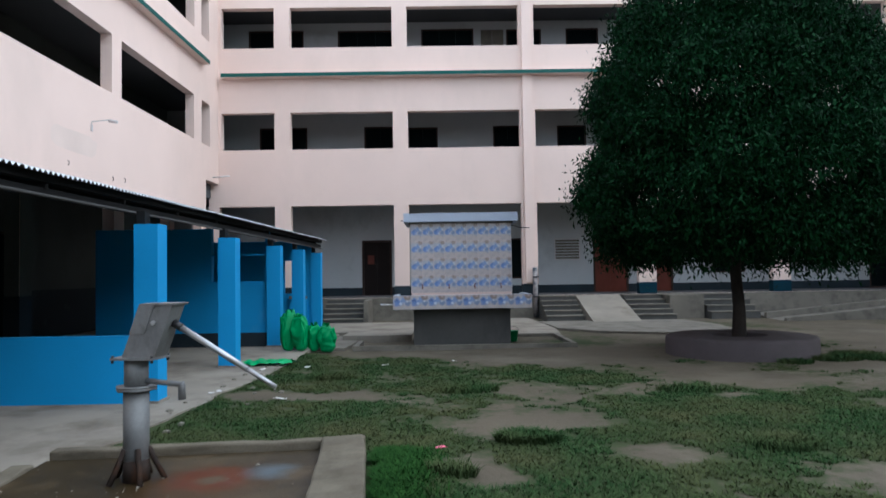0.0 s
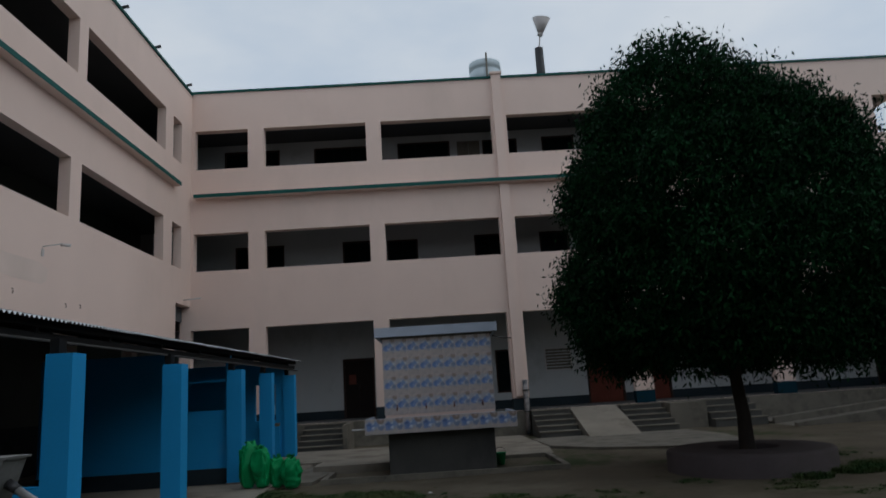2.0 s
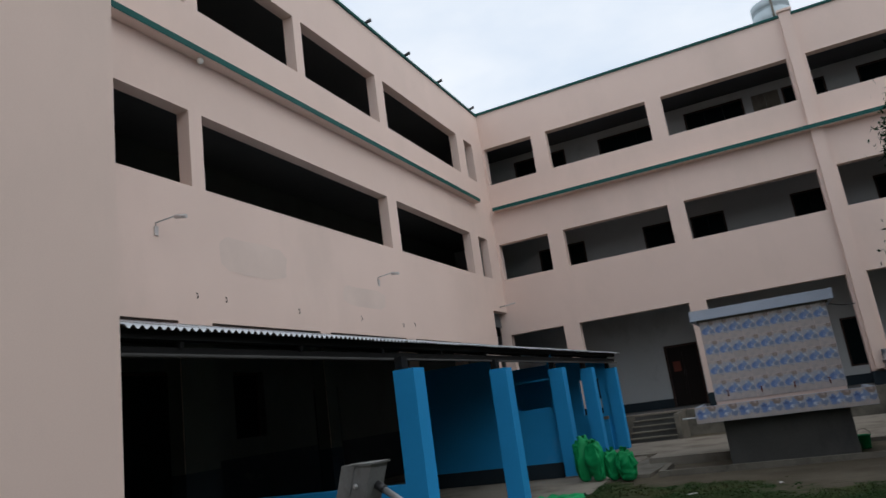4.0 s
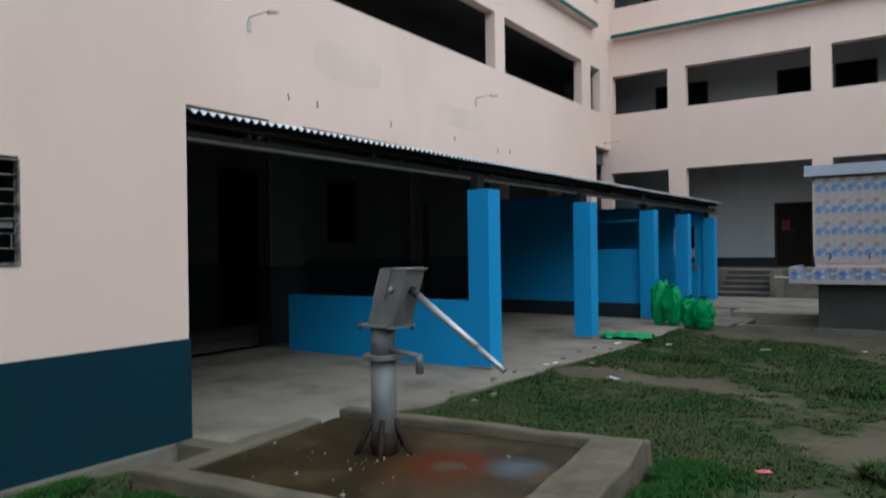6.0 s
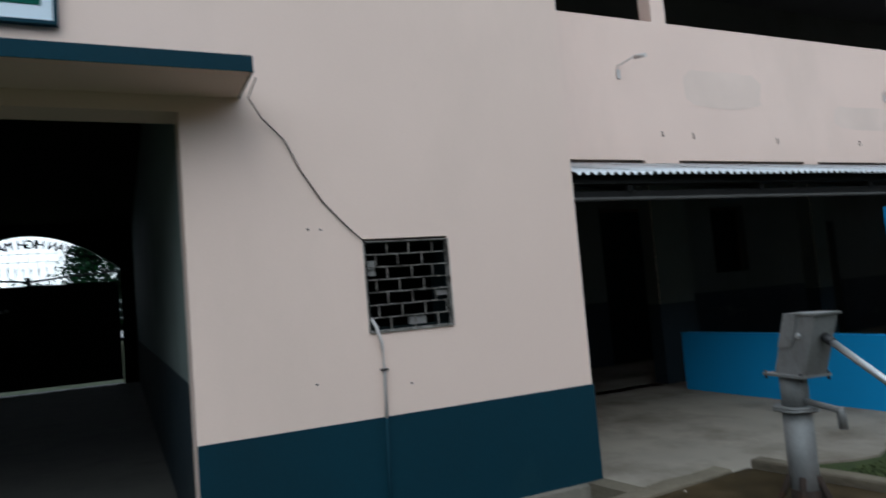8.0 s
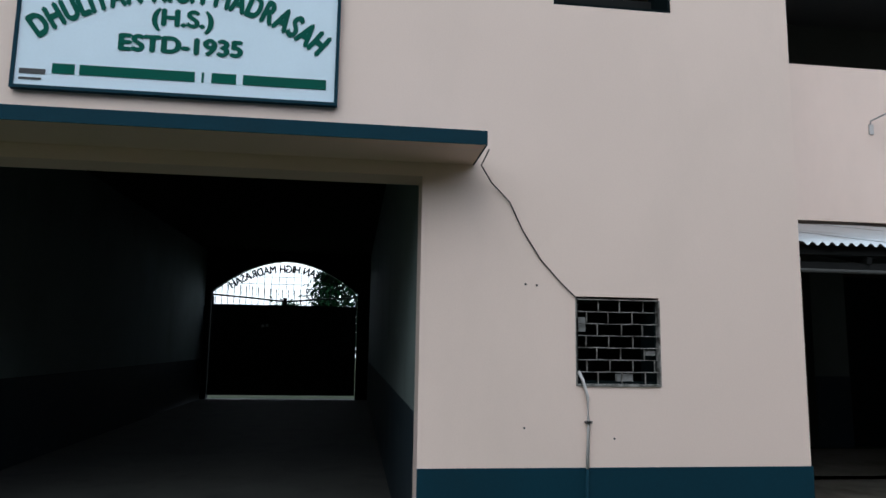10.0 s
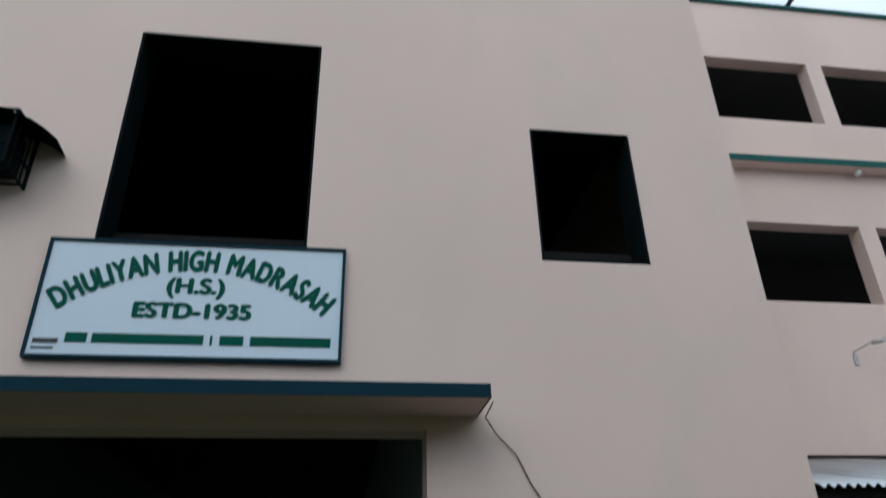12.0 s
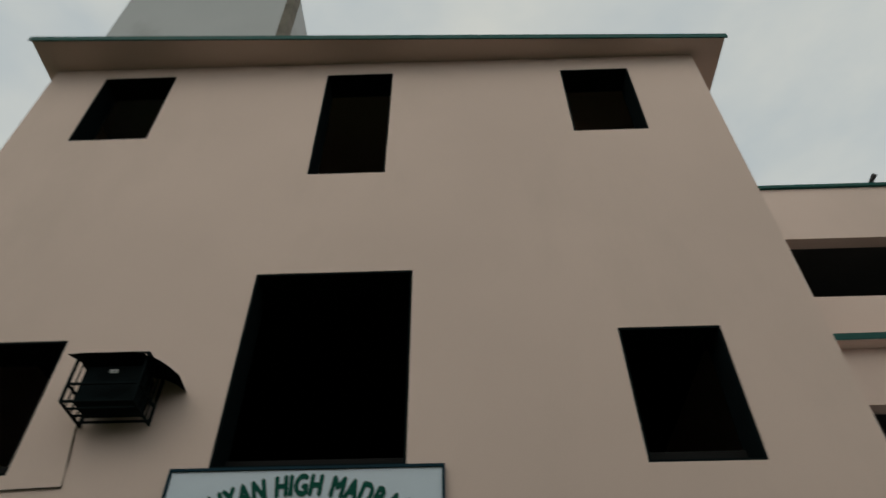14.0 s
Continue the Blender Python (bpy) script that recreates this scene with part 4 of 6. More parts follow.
def glyphs(text, size):
    """Mesh of flat letters of the built-in font, with its width."""
    cu = bpy.data.curves.new("letters", "FONT")
    cu.body, cu.size, cu.extrude, cu.align_x = text, size, 0.0015, "CENTER"
    ob = bpy.data.objects.new("letters", cu)
    scene.collection.objects.link(ob)
    bpy.context.view_layer.update()
    me = bpy.data.meshes.new_from_object(ob.evaluated_get(bpy.context.evaluated_depsgraph_get()))
    bpy.data.objects.remove(ob)
    x = [v.co.x for v in me.vertices] or [0, size * 0.3]
    return me, max(x) - min(x)


def brushed(me, m, bold):
    """The same letter laid five times, a little apart, as the strokes of a broad brush."""
    return [(me, m @ Matrix.Translation((dx * bold, dy * bold, 0.0004 * k))) for k, (dx, dy) in enumerate(((0, 0), (1, 0), (-1, 0), (0, 0.7), (0, -0.7)))]


def joined(pieces, name):
    bm = bmesh.new()
    for me, m in pieces:
        n0 = len(bm.verts)
        bm.from_mesh(me)
        bm.verts.ensure_lookup_table()
        bmesh.ops.transform(bm, matrix=m, verts=bm.verts[n0:])
    return bm


def on_arc(text, size, radius, top, bold, squeeze=1.0, gap=0.18):
    """Letters set along an arc whose crown stands at the height top over x = 0."""
    made = [glyphs(c, size) if c != " " else (None, size * 0.22) for c in text]
    tight = [-0.10 if c in "AYL" else 0.0 for c in text]
    made = [(me, w + size * k) for (me, w), k in zip(made, tight)]
    total = sum(w * squeeze + size * gap for _, w in made)
    pieces, s = [], -total / 2
    for me, w in made:
        w = w * squeeze + size * gap
        if me:
            xs_ = [v.co.x for v in me.vertices]
            mid = (max(xs_) + min(xs_)) / 2
            a = (s + w / 2) / radius
            pieces += brushed(me, Matrix.Translation((0, top - radius, 0)) @ Matrix.Rotation(-a, 4, "Z") @ Matrix.Translation((0, radius, 0)) @ Matrix.Diagonal((squeeze, 1, 1, 1)) @ Matrix.Translation((-mid, 0, 0)), bold)
        s += w
    return joined(pieces, "arc")


sign = thing("sign_board", "white school sign board with green letters and dark frame", "sign", (XG + 0.012, -0.252, 3.222))
SW, SH = 1.05, 0.896
bm = boxes((0.0, 0.028, -SW + 0.02, SW - 0.02, 0.02, SH - 0.02))
part("panel", bm, BOARD, sign, "pale blue-white painted panel")
bm = boxes((-0.004, 0.042, -SW, SW, 0, 0.022), (-0.004, 0.042, -SW, SW, SH - 0.022, SH), (-0.004, 0.042, -SW, -SW + 0.022, 0.0222, SH - 0.0222), (-0.004, 0.042, SW - 0.022, SW, 0.0222, SH - 0.0222))
part("frame", bm, NAVY, sign, "dark blue wooden frame")
for bm, up in ((on_arc("DHULIYAN HIGH MADRASAH", 0.228, 1.42, 0.672, 0.0145, 0.62, 0.09), 0.0),):
    bmesh.ops.transform(bm, matrix=Matrix.Translation((0.031, 0, up)) @ AXES, verts=bm.verts)
    part("lettering", bm, LETTER, sign, "arched green lettering")
for text, size, z, bold, wide in (("(H.S.)", 0.180, 0.495, 0.009, 1.0), ("ESTD-1935", 0.172, 0.305, 0.010, 1.02)):
    me, w = glyphs(text, size)
    bm = joined(brushed(me, Matrix.Translation((0.031, 0, z)) @ AXES @ Matrix.Diagonal((wide, 0.92, 1, 1)), bold), "line")
    part("lettering", bm, LETTER, sign)
for a, b in ((-0.80, -0.66), (-0.63, 0.10), (0.145, 0.16), (0.21, 0.37), (0.415, 0.97)):
    part("letter_bar", boxes((0.030, 0.0325, a, b, 0.11, 0.18)), LETTER, sign)
for a, b, c, d in ((-1.0, -0.84, 0.10, 0.135), (-1.0, -0.86, 0.06, 0.075)):
    part("maker_mark", boxes((0.030, 0.032, a, b, c, d)), STEEL, sign)

# ---- cooler unit in its cage ----
ac = thing("air_conditioner", "air conditioner in a black steel cage with a sheet cover", "air conditioner", (XG, -1.86, 4.53))
bm = boxes((0.08, 0.36, -0.30, 0.25, 0.05, 0.46))
bevel(bm, 0.02, 2)
unit = part("housing", bm, REVEAL, ac, "dark cooler housing")
bm = bmesh.new()
for k in range(5):
    bmesh.ops.create_circle(bm, segments=24, radius=0.04 + 0.035 * k, cap_ends=False, matrix=Matrix.Translation((0.365, 0, 0.25)) @ Matrix.Rotation(radians(90), 4, "Y"))
geo = bmesh.ops.extrude_edge_only(bm, edges=bm.edges[:])
bmesh.ops.translate(bm, vec=(0.006, 0, 0), verts=[v for v in geo["geom"] if isinstance(v, bmesh.types.BMVert)])
part("fan_guard", bm, REVEAL, unit)
part("maker_plate", boxes((0.361, 0.366, -0.06, 0.02, 0.38, 0.42)), WHITE, unit)
for y in (-0.36, 0.30):
    for x in (0.02, 0.44):
        part("cage_post", boxes((x - 0.012, x + 0.012, y - 0.012, y + 0.012, 0.0, 0.56)), REVEAL, ac)
    for z in (0.0, 0.2, 0.56):
        part("cage_rail", boxes((0.0, 0.45, y - 0.010, y + 0.010, z - 0.01, z + 0.01)), REVEAL, ac)
    for x in (0.12, 0.23, 0.34):
        part("cage_bar", boxes((x - 0.006, x + 0.006, y - 0.006, y + 0.006, 0.01, 0.55)), REVEAL, ac)
for z in (0.0, 0.2, 0.56):
    part("cage_rail", boxes((0.43, 0.452, -0.349, 0.289, z - 0.01, z + 0.01)), REVEAL, ac)
for x in (0.08, 0.2, 0.32):
    part("cage_bar", boxes((x - 0.012, x + 0.012, -0.349, 0.289, -0.008, 0.008)), REVEAL, ac)
bm = bmesh.new()
rows = []
for i in range(9):
    y = -0.45 + 1.02 * i / 8
    drop = 0.20 * max(0, (i - 5) / 3) ** 1.6
    rows.append([bm.verts.new((x, y, 0.585 - drop - (0.03 if x > 0.3 else 0) + 0.008 * math.sin(i * 2.1 + x * 9) + dz)) for x, dz in ((0.0, 0.0), (0.25, 0.02), (0.50, -0.03))])
for a, b in zip(rows, rows[1:]):
    for j in range(2):
        bm.faces.new((a[j], a[j + 1], b[j + 1], b[j])).smooth = True
bmesh.ops.solidify(bm, geom=bm.faces[:], thickness=0.006)
part("cover_sheet", bm, REVEAL, ac, "black sheet bent down over one side")
ac.scale = (0.86, 0.86, 0.80)
wr = thing("cooler_pipe", "thin brown drain line from the cooler along the wall", "pipe", (XG, -0.25, 0))
bm = bmesh.new()
cable(bm, [(0.02, -1.93, 4.60), (0.010, -1.94, 4.5), (0.010, -1.90, 4.25), (0.010, -1.87, 4.01), (0.010, -2.3, 3.995), (0.010, -3.0, 3.98)], 0.007)
part("line", bm, RIM, wr)

# ---- entrance passage and gate ----
GY, GH_ = -0.92, 1.98


def arch_z(y):
    u = (y - GY) / GH_
    return 2.98 + 0.88 * (1 - min(1.0, abs(u)) ** 1.9)


bm = bmesh.new()
N = 26
ring_in, ring_out = [], []
for i in range(N + 1):
    y = GY - GH_ + 2 * GH_ * i / N
    ring_in.append((y, arch_z(y)))
for i in range(N):
    (y0, z0), (y1, z1) = ring_in[i], ring_in[i + 1]
    v = [bm.verts.new(p) for p in ((GATE_X, y0, z0), (GATE_X, y1, z1), (GATE_X, y1, 4.6), (GATE_X, y0, 4.6), (GATE_X - 0.3, y0, z0), (GATE_X - 0.3, y1, z1), (GATE_X - 0.3, y1, 4.6), (GATE_X - 0.3, y0, 4.6))]
    for f in ((0, 1, 2, 3), (4, 7, 6, 5), (0, 4, 5, 1), (3, 2, 6, 7)):
        bm.faces.new([v[k] for k in f])
bmesh.ops.remove_doubles(bm, verts=bm.verts, dist=0.0005)
box(bm, GATE_X - 0.3, GATE_X, -5.2, GY - GH_, -0.05, 4.6)
box(bm, GATE_X - 0.3, GATE_X, GY + GH_, 5.2, -0.05, 4.6)
box(bm, GATE_X - 0.3, GATE_X, -5.2, 5.2, 4.6, 10.1)
# gateway wall takes the same near-black, its shade put in the colour
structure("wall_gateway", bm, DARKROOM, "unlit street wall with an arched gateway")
# passage floor takes the dark cement colour in place of shade
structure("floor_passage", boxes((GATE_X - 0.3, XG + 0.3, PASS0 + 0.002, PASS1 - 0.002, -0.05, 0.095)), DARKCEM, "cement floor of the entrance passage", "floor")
gate = thing("gate", "black sheet-steel double gate with spikes and arched lettering", "gate", (GATE_X - 0.12, GY, 0.0))
for s in (-1, 1):
    a, b = (-0.01, 1.965) if s > 0 else (-1.965, -0.012)
    leaf = part("gate_leaf", boxes((-0.01, 0.01, a, b, 0.20, 2.62)), BLACK, gate)
    part("leaf_frame", boxes((-0.025, 0.025, a, a + 0.05, 0.195, 2.85), (-0.025, 0.025, b - 0.05, b, 0.195, 2.85), (-0.024, 0.024, a + 0.05, b - 0.05, 2.59, 2.64), (-0.024, 0.024, a + 0.05, b - 0.05, 0.195, 0.24), (-0.024, 0.024, a + 0.05, b - 0.05, 1.4, 1.44)), BLACK, leaf)
    n = 12
    for i in range(n):
        y = a + (b - a) * (i + 0.5) / n
        zt = 3.16 - 0.16 * (1 - abs(y) / 1.95)
        bm = boxes((-0.008, 0.008, y - 0.009, y + 0.009, 2.64, zt))
        tube(bm, (0, y, zt - 0.05), (0, y, zt + 0.01), 0.008, 0.024, 6)
        tube(bm, (0, y, zt + 0.01), (0, y, zt + 0.09), 0.024, 0.002, 6)
        part("spike", bm, BLACK, leaf)
    bm = bmesh.new()
    cable(bm, [(0.0, a if s > 0 else b, 2.74), (0.0, (a + b) / 2, 2.83), (0.0, b if s > 0 else a, 2.90)], 0.024)
    part("sloping_rail", bm, BLACK, leaf)
part("lock_plate", boxes((0.012, 0.03, -0.62, -0.54, 2.02, 2.10)), WHITE, gate, "small pale plate")
part("lock_plate", boxes((0.012, 0.03, -0.50, -0.43, 2.04, 2.12)), WHITE, gate, "small pale plate")
for y in [-1.8 + 0.2 * i for i in range(19)]:
    part("arch_bar", boxes((-0.05, -0.04, y - 0.006, y + 0.006, 2.9, arch_z(y + GY) - 0.01)), BLACK, gate)
for z in (3.22, 3.42):
    hw = max(0.1, GH_ * (max(0.02, 1 - (z - 2.98) / 0.88)) ** (1 / 1.9) - 0.03)
    part("arch_rail", boxes((-0.052, -0.042, -hw, hw, z - 0.006, z + 0.006)), BLACK, gate)
bm = on_arc("DHULIYAN HIGH MADRASAH", 0.30, 2.50, 3.55, 0.012, 0.84, 0.07)
bmesh.ops.transform(bm, matrix=Matrix.Translation((-0.06, 0, 0)) @ AXES @ Matrix.Diagonal((-1, 1, 1, 1)), verts=bm.verts)
part("lettering", bm, BLACK, gate, "steel letters of the gate arch seen from behind")



# ---- trees ----
def leaf_cloud(clumps, per, spread, length, seed, droop=0.5):
    """Many lance-shaped leaves round clump centres, in one mesh."""
    rng = np.random.default_rng(seed)
    c = np.repeat(np.array(clumps), per, axis=0)
    k = len(c)
    p = c + rng.normal(0, spread, (k, 3))
    d = rng.normal(0, 1, (k, 3))
    d[:, 2] -= droop * 1.6
    d /= np.linalg.norm(d, axis=1)[:, None]
    s = np.cross(d, rng.normal(0, 1, (k, 3)))
    s /= np.linalg.norm(s, axis=1)[:, None]
    ln = (length * rng.uniform(0.6, 1.25, k))[:, None]
    verts = np.stack([p, p + d * ln * 0.45 + s * ln * 0.17, p + d * ln, p + d * ln * 0.45 - s * ln * 0.17], 1).reshape(-1, 3)
    i = np.arange(k) * 4
    me = bpy.data.meshes.new("crown")
    me.from_pydata(verts.tolist(), [], np.stack([i, i + 1, i + 2, i + 3], 1).tolist())
    return me


TREE = (5.36, 11.8)
PROFILE = [(1.60, 1.7), (1.8, 2.15), (2.3, 2.38), (3.1, 2.48), (3.9, 2.46), (4.6, 2.35), (5.2, 2.05), (5.7, 1.7), (6.15, 1.3), (6.55, 0.85), (6.9, 0.3)]


def crown_radius(z, a):
    for (z0, r0), (z1, r1) in zip(PROFILE, PROFILE[1:]):
        if z0 <= z <= z1:
            r = r0 + (r1 - r0) * (z - z0) / (z1 - z0)
            return r * (1 + 0.16 * noise.noise((1.7 * math.cos(a), 1.7 * math.sin(a), z * 0.9)) + 0.07 * noise.noise((4 * math.cos(a), 4 * math.sin(a), z * 2.4)))
    return 0


R = random.Random(11)
clumps = []
while len(clumps) < 1500:
    z, a = R.uniform(1.60, 6.9), R.uniform(0, 2 * math.pi)
    f = math.sqrt(R.random()) if R.random() < 0.3 else R.uniform(0.84, 1.0)
    r = crown_radius(z, a)
    up = max(0.0, z - 5.0)
    if R.random() < r / 2.4 * (1.0 - 0.22 * up):
        clumps.append((r * f * math.cos(a) - 0.34 * up, r * f * math.sin(a), z))
for _ in range(110):
    a, e, f = R.uniform(0, 2 * math.pi), R.uniform(-0.4, 1.5), R.uniform(0.6, 1.0)
    clumps.append((1.25 + 0.72 * f * math.cos(a) * math.cos(e), 0.72 * f * math.sin(a) * math.cos(e), 5.25 + 0.85 * f * math.sin(e)))
tree = thing("tree", "dense round-crowned green tree in a raised cement ring", "tree", (TREE[0], TREE[1], 0.0))
me = leaf_cloud(clumps, 165, 0.14, 0.094, 3, 0.75)
me.materials.append(LEAF)
crown = new("crown", me)
crown.parent = tree
bm = bmesh.new()
pts = [(0, 0, 0.2), (0.015, 0, 0.8), (-0.02, 0.02, 1.4), (0.01, 0.0, 2.2), (0.0, 0.03, 3.4), (0.02, 0, 5.0)]
rad = [0.125, 0.098, 0.09, 0.085, 0.07, 0.03]
rings = []
for (x, y, z), r in zip(pts, rad):
    rings.append([bm.verts.new((x + r * (1 + 0.1 * math.sin(3 * t)) * math.cos(t), y + r * (1 + 0.1 * math.sin(3 * t)) * math.sin(t), z)) for t in [2 * math.pi * i / 14 for i in range(14)]])
for a, b in zip(rings, rings[1:]):
    for i in range(14):
        bm.faces.new((a[i], a[(i + 1) % 14], b[(i + 1) % 14], b[i])).smooth = True
bm.faces.new(rings[-1])
part("trunk", bm, BARK, tree)
for i in range(9):
    a, z = i * 2.4, 1.75 + 0.28 * i
    L = 1.9 - 0.16 * i
    bm = bmesh.new()
    e = Vector((math.cos(a) * L, math.sin(a) * L, z + 0.9))
    m = Vector((math.cos(a) * L * 0.5, math.sin(a) * L * 0.5, z + 0.6))
    tube(bm, (0, 0, z), m, 0.055, 0.038, 8)
    tube(bm, m, e, 0.038, 0.012, 8)
    part("limb", bm, BARK, tree)
ring = thing("planter_ring", "round purplish cement platform round the tree", "planter", (TREE[0], TREE[1], 0.0))
bm = bmesh.new()
prof = [(1.21, -0.05), (1.20, 0.30), (1.175, 0.335), (1.13, 0.345), (0.46, 0.35), (0.42, 0.34), (0.42, 0.22)]
rings = [[bm.verts.new((r * (1 + 0.006 * noise.noise((3 * math.cos(t), 3 * math.sin(t), z * 3))) * math.cos(t), r * math.sin(t), z)) for t in [2 * math.pi * i / 56 for i in range(56)]] for r, z in prof]
for a, b in zip(rings, rings[1:]):
    for i in range(56):
        bm.faces.new((a[i], a[(i + 1) % 56], b[(i + 1) % 56], b[i])).smooth = True
part("kerb", bm, RING, ring)
bm = bmesh.new()
bmesh.ops.create_circle(bm, cap_ends=True, segments=24, radius=0.43, matrix=Matrix.Translation((0, 0, 0.26)))
part("soil", bm, SOIL, ring, "dark soil in the planter")

# ---- pump basin and hand pump ----
BAS = thing("pump_basin", "low cement wash basin with muddy rust-stained floor", "basin", (-1.33, 4.25, 0.0), 6)
bm = boxes((-1.0, 0.86, -0.81, 0.66, 0.0, 0.235))
part("basin_floor", bm, BASIN, BAS, "wet muddy cement with a rust stain")
for nm, b in (("rim_far", (-0.98, 1.15, 0.665, 0.765, -0.03, 0.298)), ("rim_near", (-1.10, 1.13, -0.93, -0.80, -0.03, 0.315)), ("rim_side", (0.84, 1.14, -0.798, 0.653, -0.03, 0.325)), ("rim_wall_side", (-1.14, -1.0, -0.798, 0.5, -0.03, 0.26))):
    bm = boxes(b)
    bmesh.ops.subdivide_edges(bm, edges=[e for e in bm.edges if e.calc_length() > 0.6], cuts=9, use_grid_fill=True)
    for v in bm.verts:
        v.co += Vector((noise.noise(v.co * 4.0), noise.noise(v.co * 4.0 + Vector((9, 0, 0))), noise.noise(v.co * 3.0 + Vector((0, 5, 0))))) * 0.016
    bevel(bm, 0.016, 2, 50)
    part(nm, bm, RIM, BAS, "brown weathered cement rim")
R = random.Random(21)
for _ in range(46):
    bm = bmesh.new()
    bmesh.ops.create_icosphere(bm, subdivisions=1, radius=R.uniform(0.003, 0.007) if _ % 6 else R.uniform(0.012, 0.02), matrix=Matrix.Translation((max(-0.95, min(0.8, R.gauss(-0.25, 0.38))), max(-0.7, min(0.6, R.gauss(-0.1, 0.25))), 0.238)) @ Matrix.Diagonal((1, R.uniform(0.6, 1), 0.6, 1)))
    part("pebble", bm, SLAB, BAS, "")

pump = thing("hand_pump", "grey galvanised hand pump with long lever standing in the basin", "hand pump", (-1.575, 4.32, 0.235), 0)
bm = bmesh.new()
tube(bm, (0, 0, 0.02), (0, 0, 0.545), 0.075, 0.075, 24)
part("stand_pipe", bm, GALV, pump)
bm = bmesh.new()
tube(bm, (0, 0, 0.545), (0, 0, 0.557), 0.125, 0.125, 6)
tube(bm, (0, 0, 0.559), (0, 0, 0.571), 0.125, 0.125, 6)
part("flange", bm, GALV, pump)
bm = bmesh.new()
tube(bm, (0, 0, 0.571), (0, 0, 0.735), 0.07, 0.07, 24)
part("water_tank", bm, GALV, pump)
for i in range(5):
    a = radians(12 + 72 * i)
    bm = bmesh.new()
    d = Vector((math.cos(a), math.sin(a), 0))
    cable(bm, [d * 0.07 + Vector((0, 0, 0.20)), d * 0.10 + Vector((0, 0, 0.13)), d * 0.165 + Vector((0, 0, 0.0))], 0.017, 6)
    part("leg", bm, RUSTY, pump, "rusty splayed leg")
bm = bmesh.new()
tube(bm, (0, 0, 0.0), (0, 0, 0.13), 0.079, 0.0765, 20)
part("rust_collar", bm, RUSTY, pump, "rust-brown foot of the pipe")
HD = Vector((0.985, -0.165, 0)).normalized()
SD = Vector((-HD.y, HD.x, 0))
bm = bmesh.new()
cable(bm, [Vector((0, 0, 0.600)) + HD * 0.06, Vector((0, 0, 0.582)) + HD * 0.28, Vector((0, 0, 0.57)) + HD * 0.30], 0.017, 12)
cable(bm, [Vector((0, 0, 0.592)) + HD * 0.29, Vector((0, 0, 0.575)) + HD * 0.298, Vector((0, 0, 0.49)) + HD * 0.30], 0.022, 12)
part("spout", bm, GALV, pump)
# head: a sheared box of plate steel, leaning along the lever
def slanted(bm, u0, u1, half, z0, z1, shear):
    v = []
    for z in (z0, z1):
        for u, s in ((u0, -half), (u1, -half), (u1, half), (u0, half)):
            v.append(bm.verts.new(HD * (u + shear * (z - z0)) + SD * s + Vector((0, 0, z))))
    for f in ((0, 3, 2, 1), (4, 5, 6, 7), (0, 1, 5, 4), (1, 2, 6, 5), (2, 3, 7, 6), (3, 0, 4, 7)):
        bm.faces.new([v[i] for i in f])


bm = bmesh.new()
slanted(bm, -0.05, 0.16, 0.072, 0.745, 1.06, 0.38)
bevel(bm, 0.006)
head = part("head", bm, GALV, pump)
bm = bmesh.new()
slanted(bm, -0.11, 0.165, 0.10, 0.733, 0.747, 0.0)
part("head_flange", bm, GALV, head)
bm = bmesh.new()
slanted(bm, -0.012, 0.145, 0.08, 1.06, 1.072, 0.38)
bmesh.ops.translate(bm, vec=HD * 0.15, verts=bm.verts)
part("top_plate", bm, GALV, head)
bm = bmesh.new()
slanted(bm, -0.110, -0.012, 0.080, 0.89, 1.07, 0.38)
bmesh.ops.translate(bm, vec=HD * 0.113, verts=bm.verts)
part("cover", bm, GALV, head, "folded front cover of the pump head")
bm = bmesh.new()
c = HD * 0.16 + Vector((0, 0, 0.955))
tube(bm, c - SD * 0.090, c + SD * 0.090, 0.011, 0.011, 6)
tube(bm, c - SD * 0.084, c - SD * 0.076, 0.015, 0.015, 14)
tube(bm, c + SD * 0.076, c + SD * 0.084, 0.015, 0.015, 14)
part("axle_bolt", bm, BRIGHT, head, "hexagonal axle bolt")
for u in (-0.10, 0.155):
    for s in (-0.088, 0.088):
        bm = bmesh.new()
        b0 = HD * u + SD * s
        tube(bm, b0 + Vector((0, 0, 0.715)), b0 + Vector((0, 0, 0.76)), 0.009, 0.009, 6)
        part("bolt", bm, STEEL, head)
bm = bmesh.new()
h0, h1 = HD * 0.255 + Vector((0, 0, 0.945)), HD * 0.895 + Vector((0, 0, 0.57))
hm = h0.lerp(h1, 0.72)
cable(bm, [h0, hm], 0.019, 8)
lever = part("lever", bm, BRIGHT, pump, "long steel lever")
bm = bmesh.new()
cable(bm, [hm.lerp(h0, 0.02), h1], 0.0145, 12)
part("grip", bm, BRIGHT, lever, "bright worn end of the lever")
bm = bmesh.new()
tube(bm, h0.lerp(h1, -0.01), h0.lerp(h1, 0.07), 0.026, 0.024, 8)
part("collar", bm, STEEL, lever)

# ---- drinking water station ----
ks = thing("water_station", "drinking water station clad in blue and beige glazed tiles", "water station", (0.715, 13.35, 0.05))
bm = boxes((-0.93, 0.93, 0.06, 1.5, -0.05, 0.735))
bevel(bm, 0.01)
part("base", bm, DARKCEM, ks, "dark damp cement base")
bm = boxes((-1.30, 1.30, -0.24, 1.0, 0.74, 0.79))
for b in ((-1.30, 1.30, -0.24, -0.17, 0.79, 1.0), (-1.30, -1.23, -0.168, 1.0, 0.79, 1.0), (1.23, 1.30, -0.168, 1.0, 0.79, 1.0)):
    box(bm, *b)
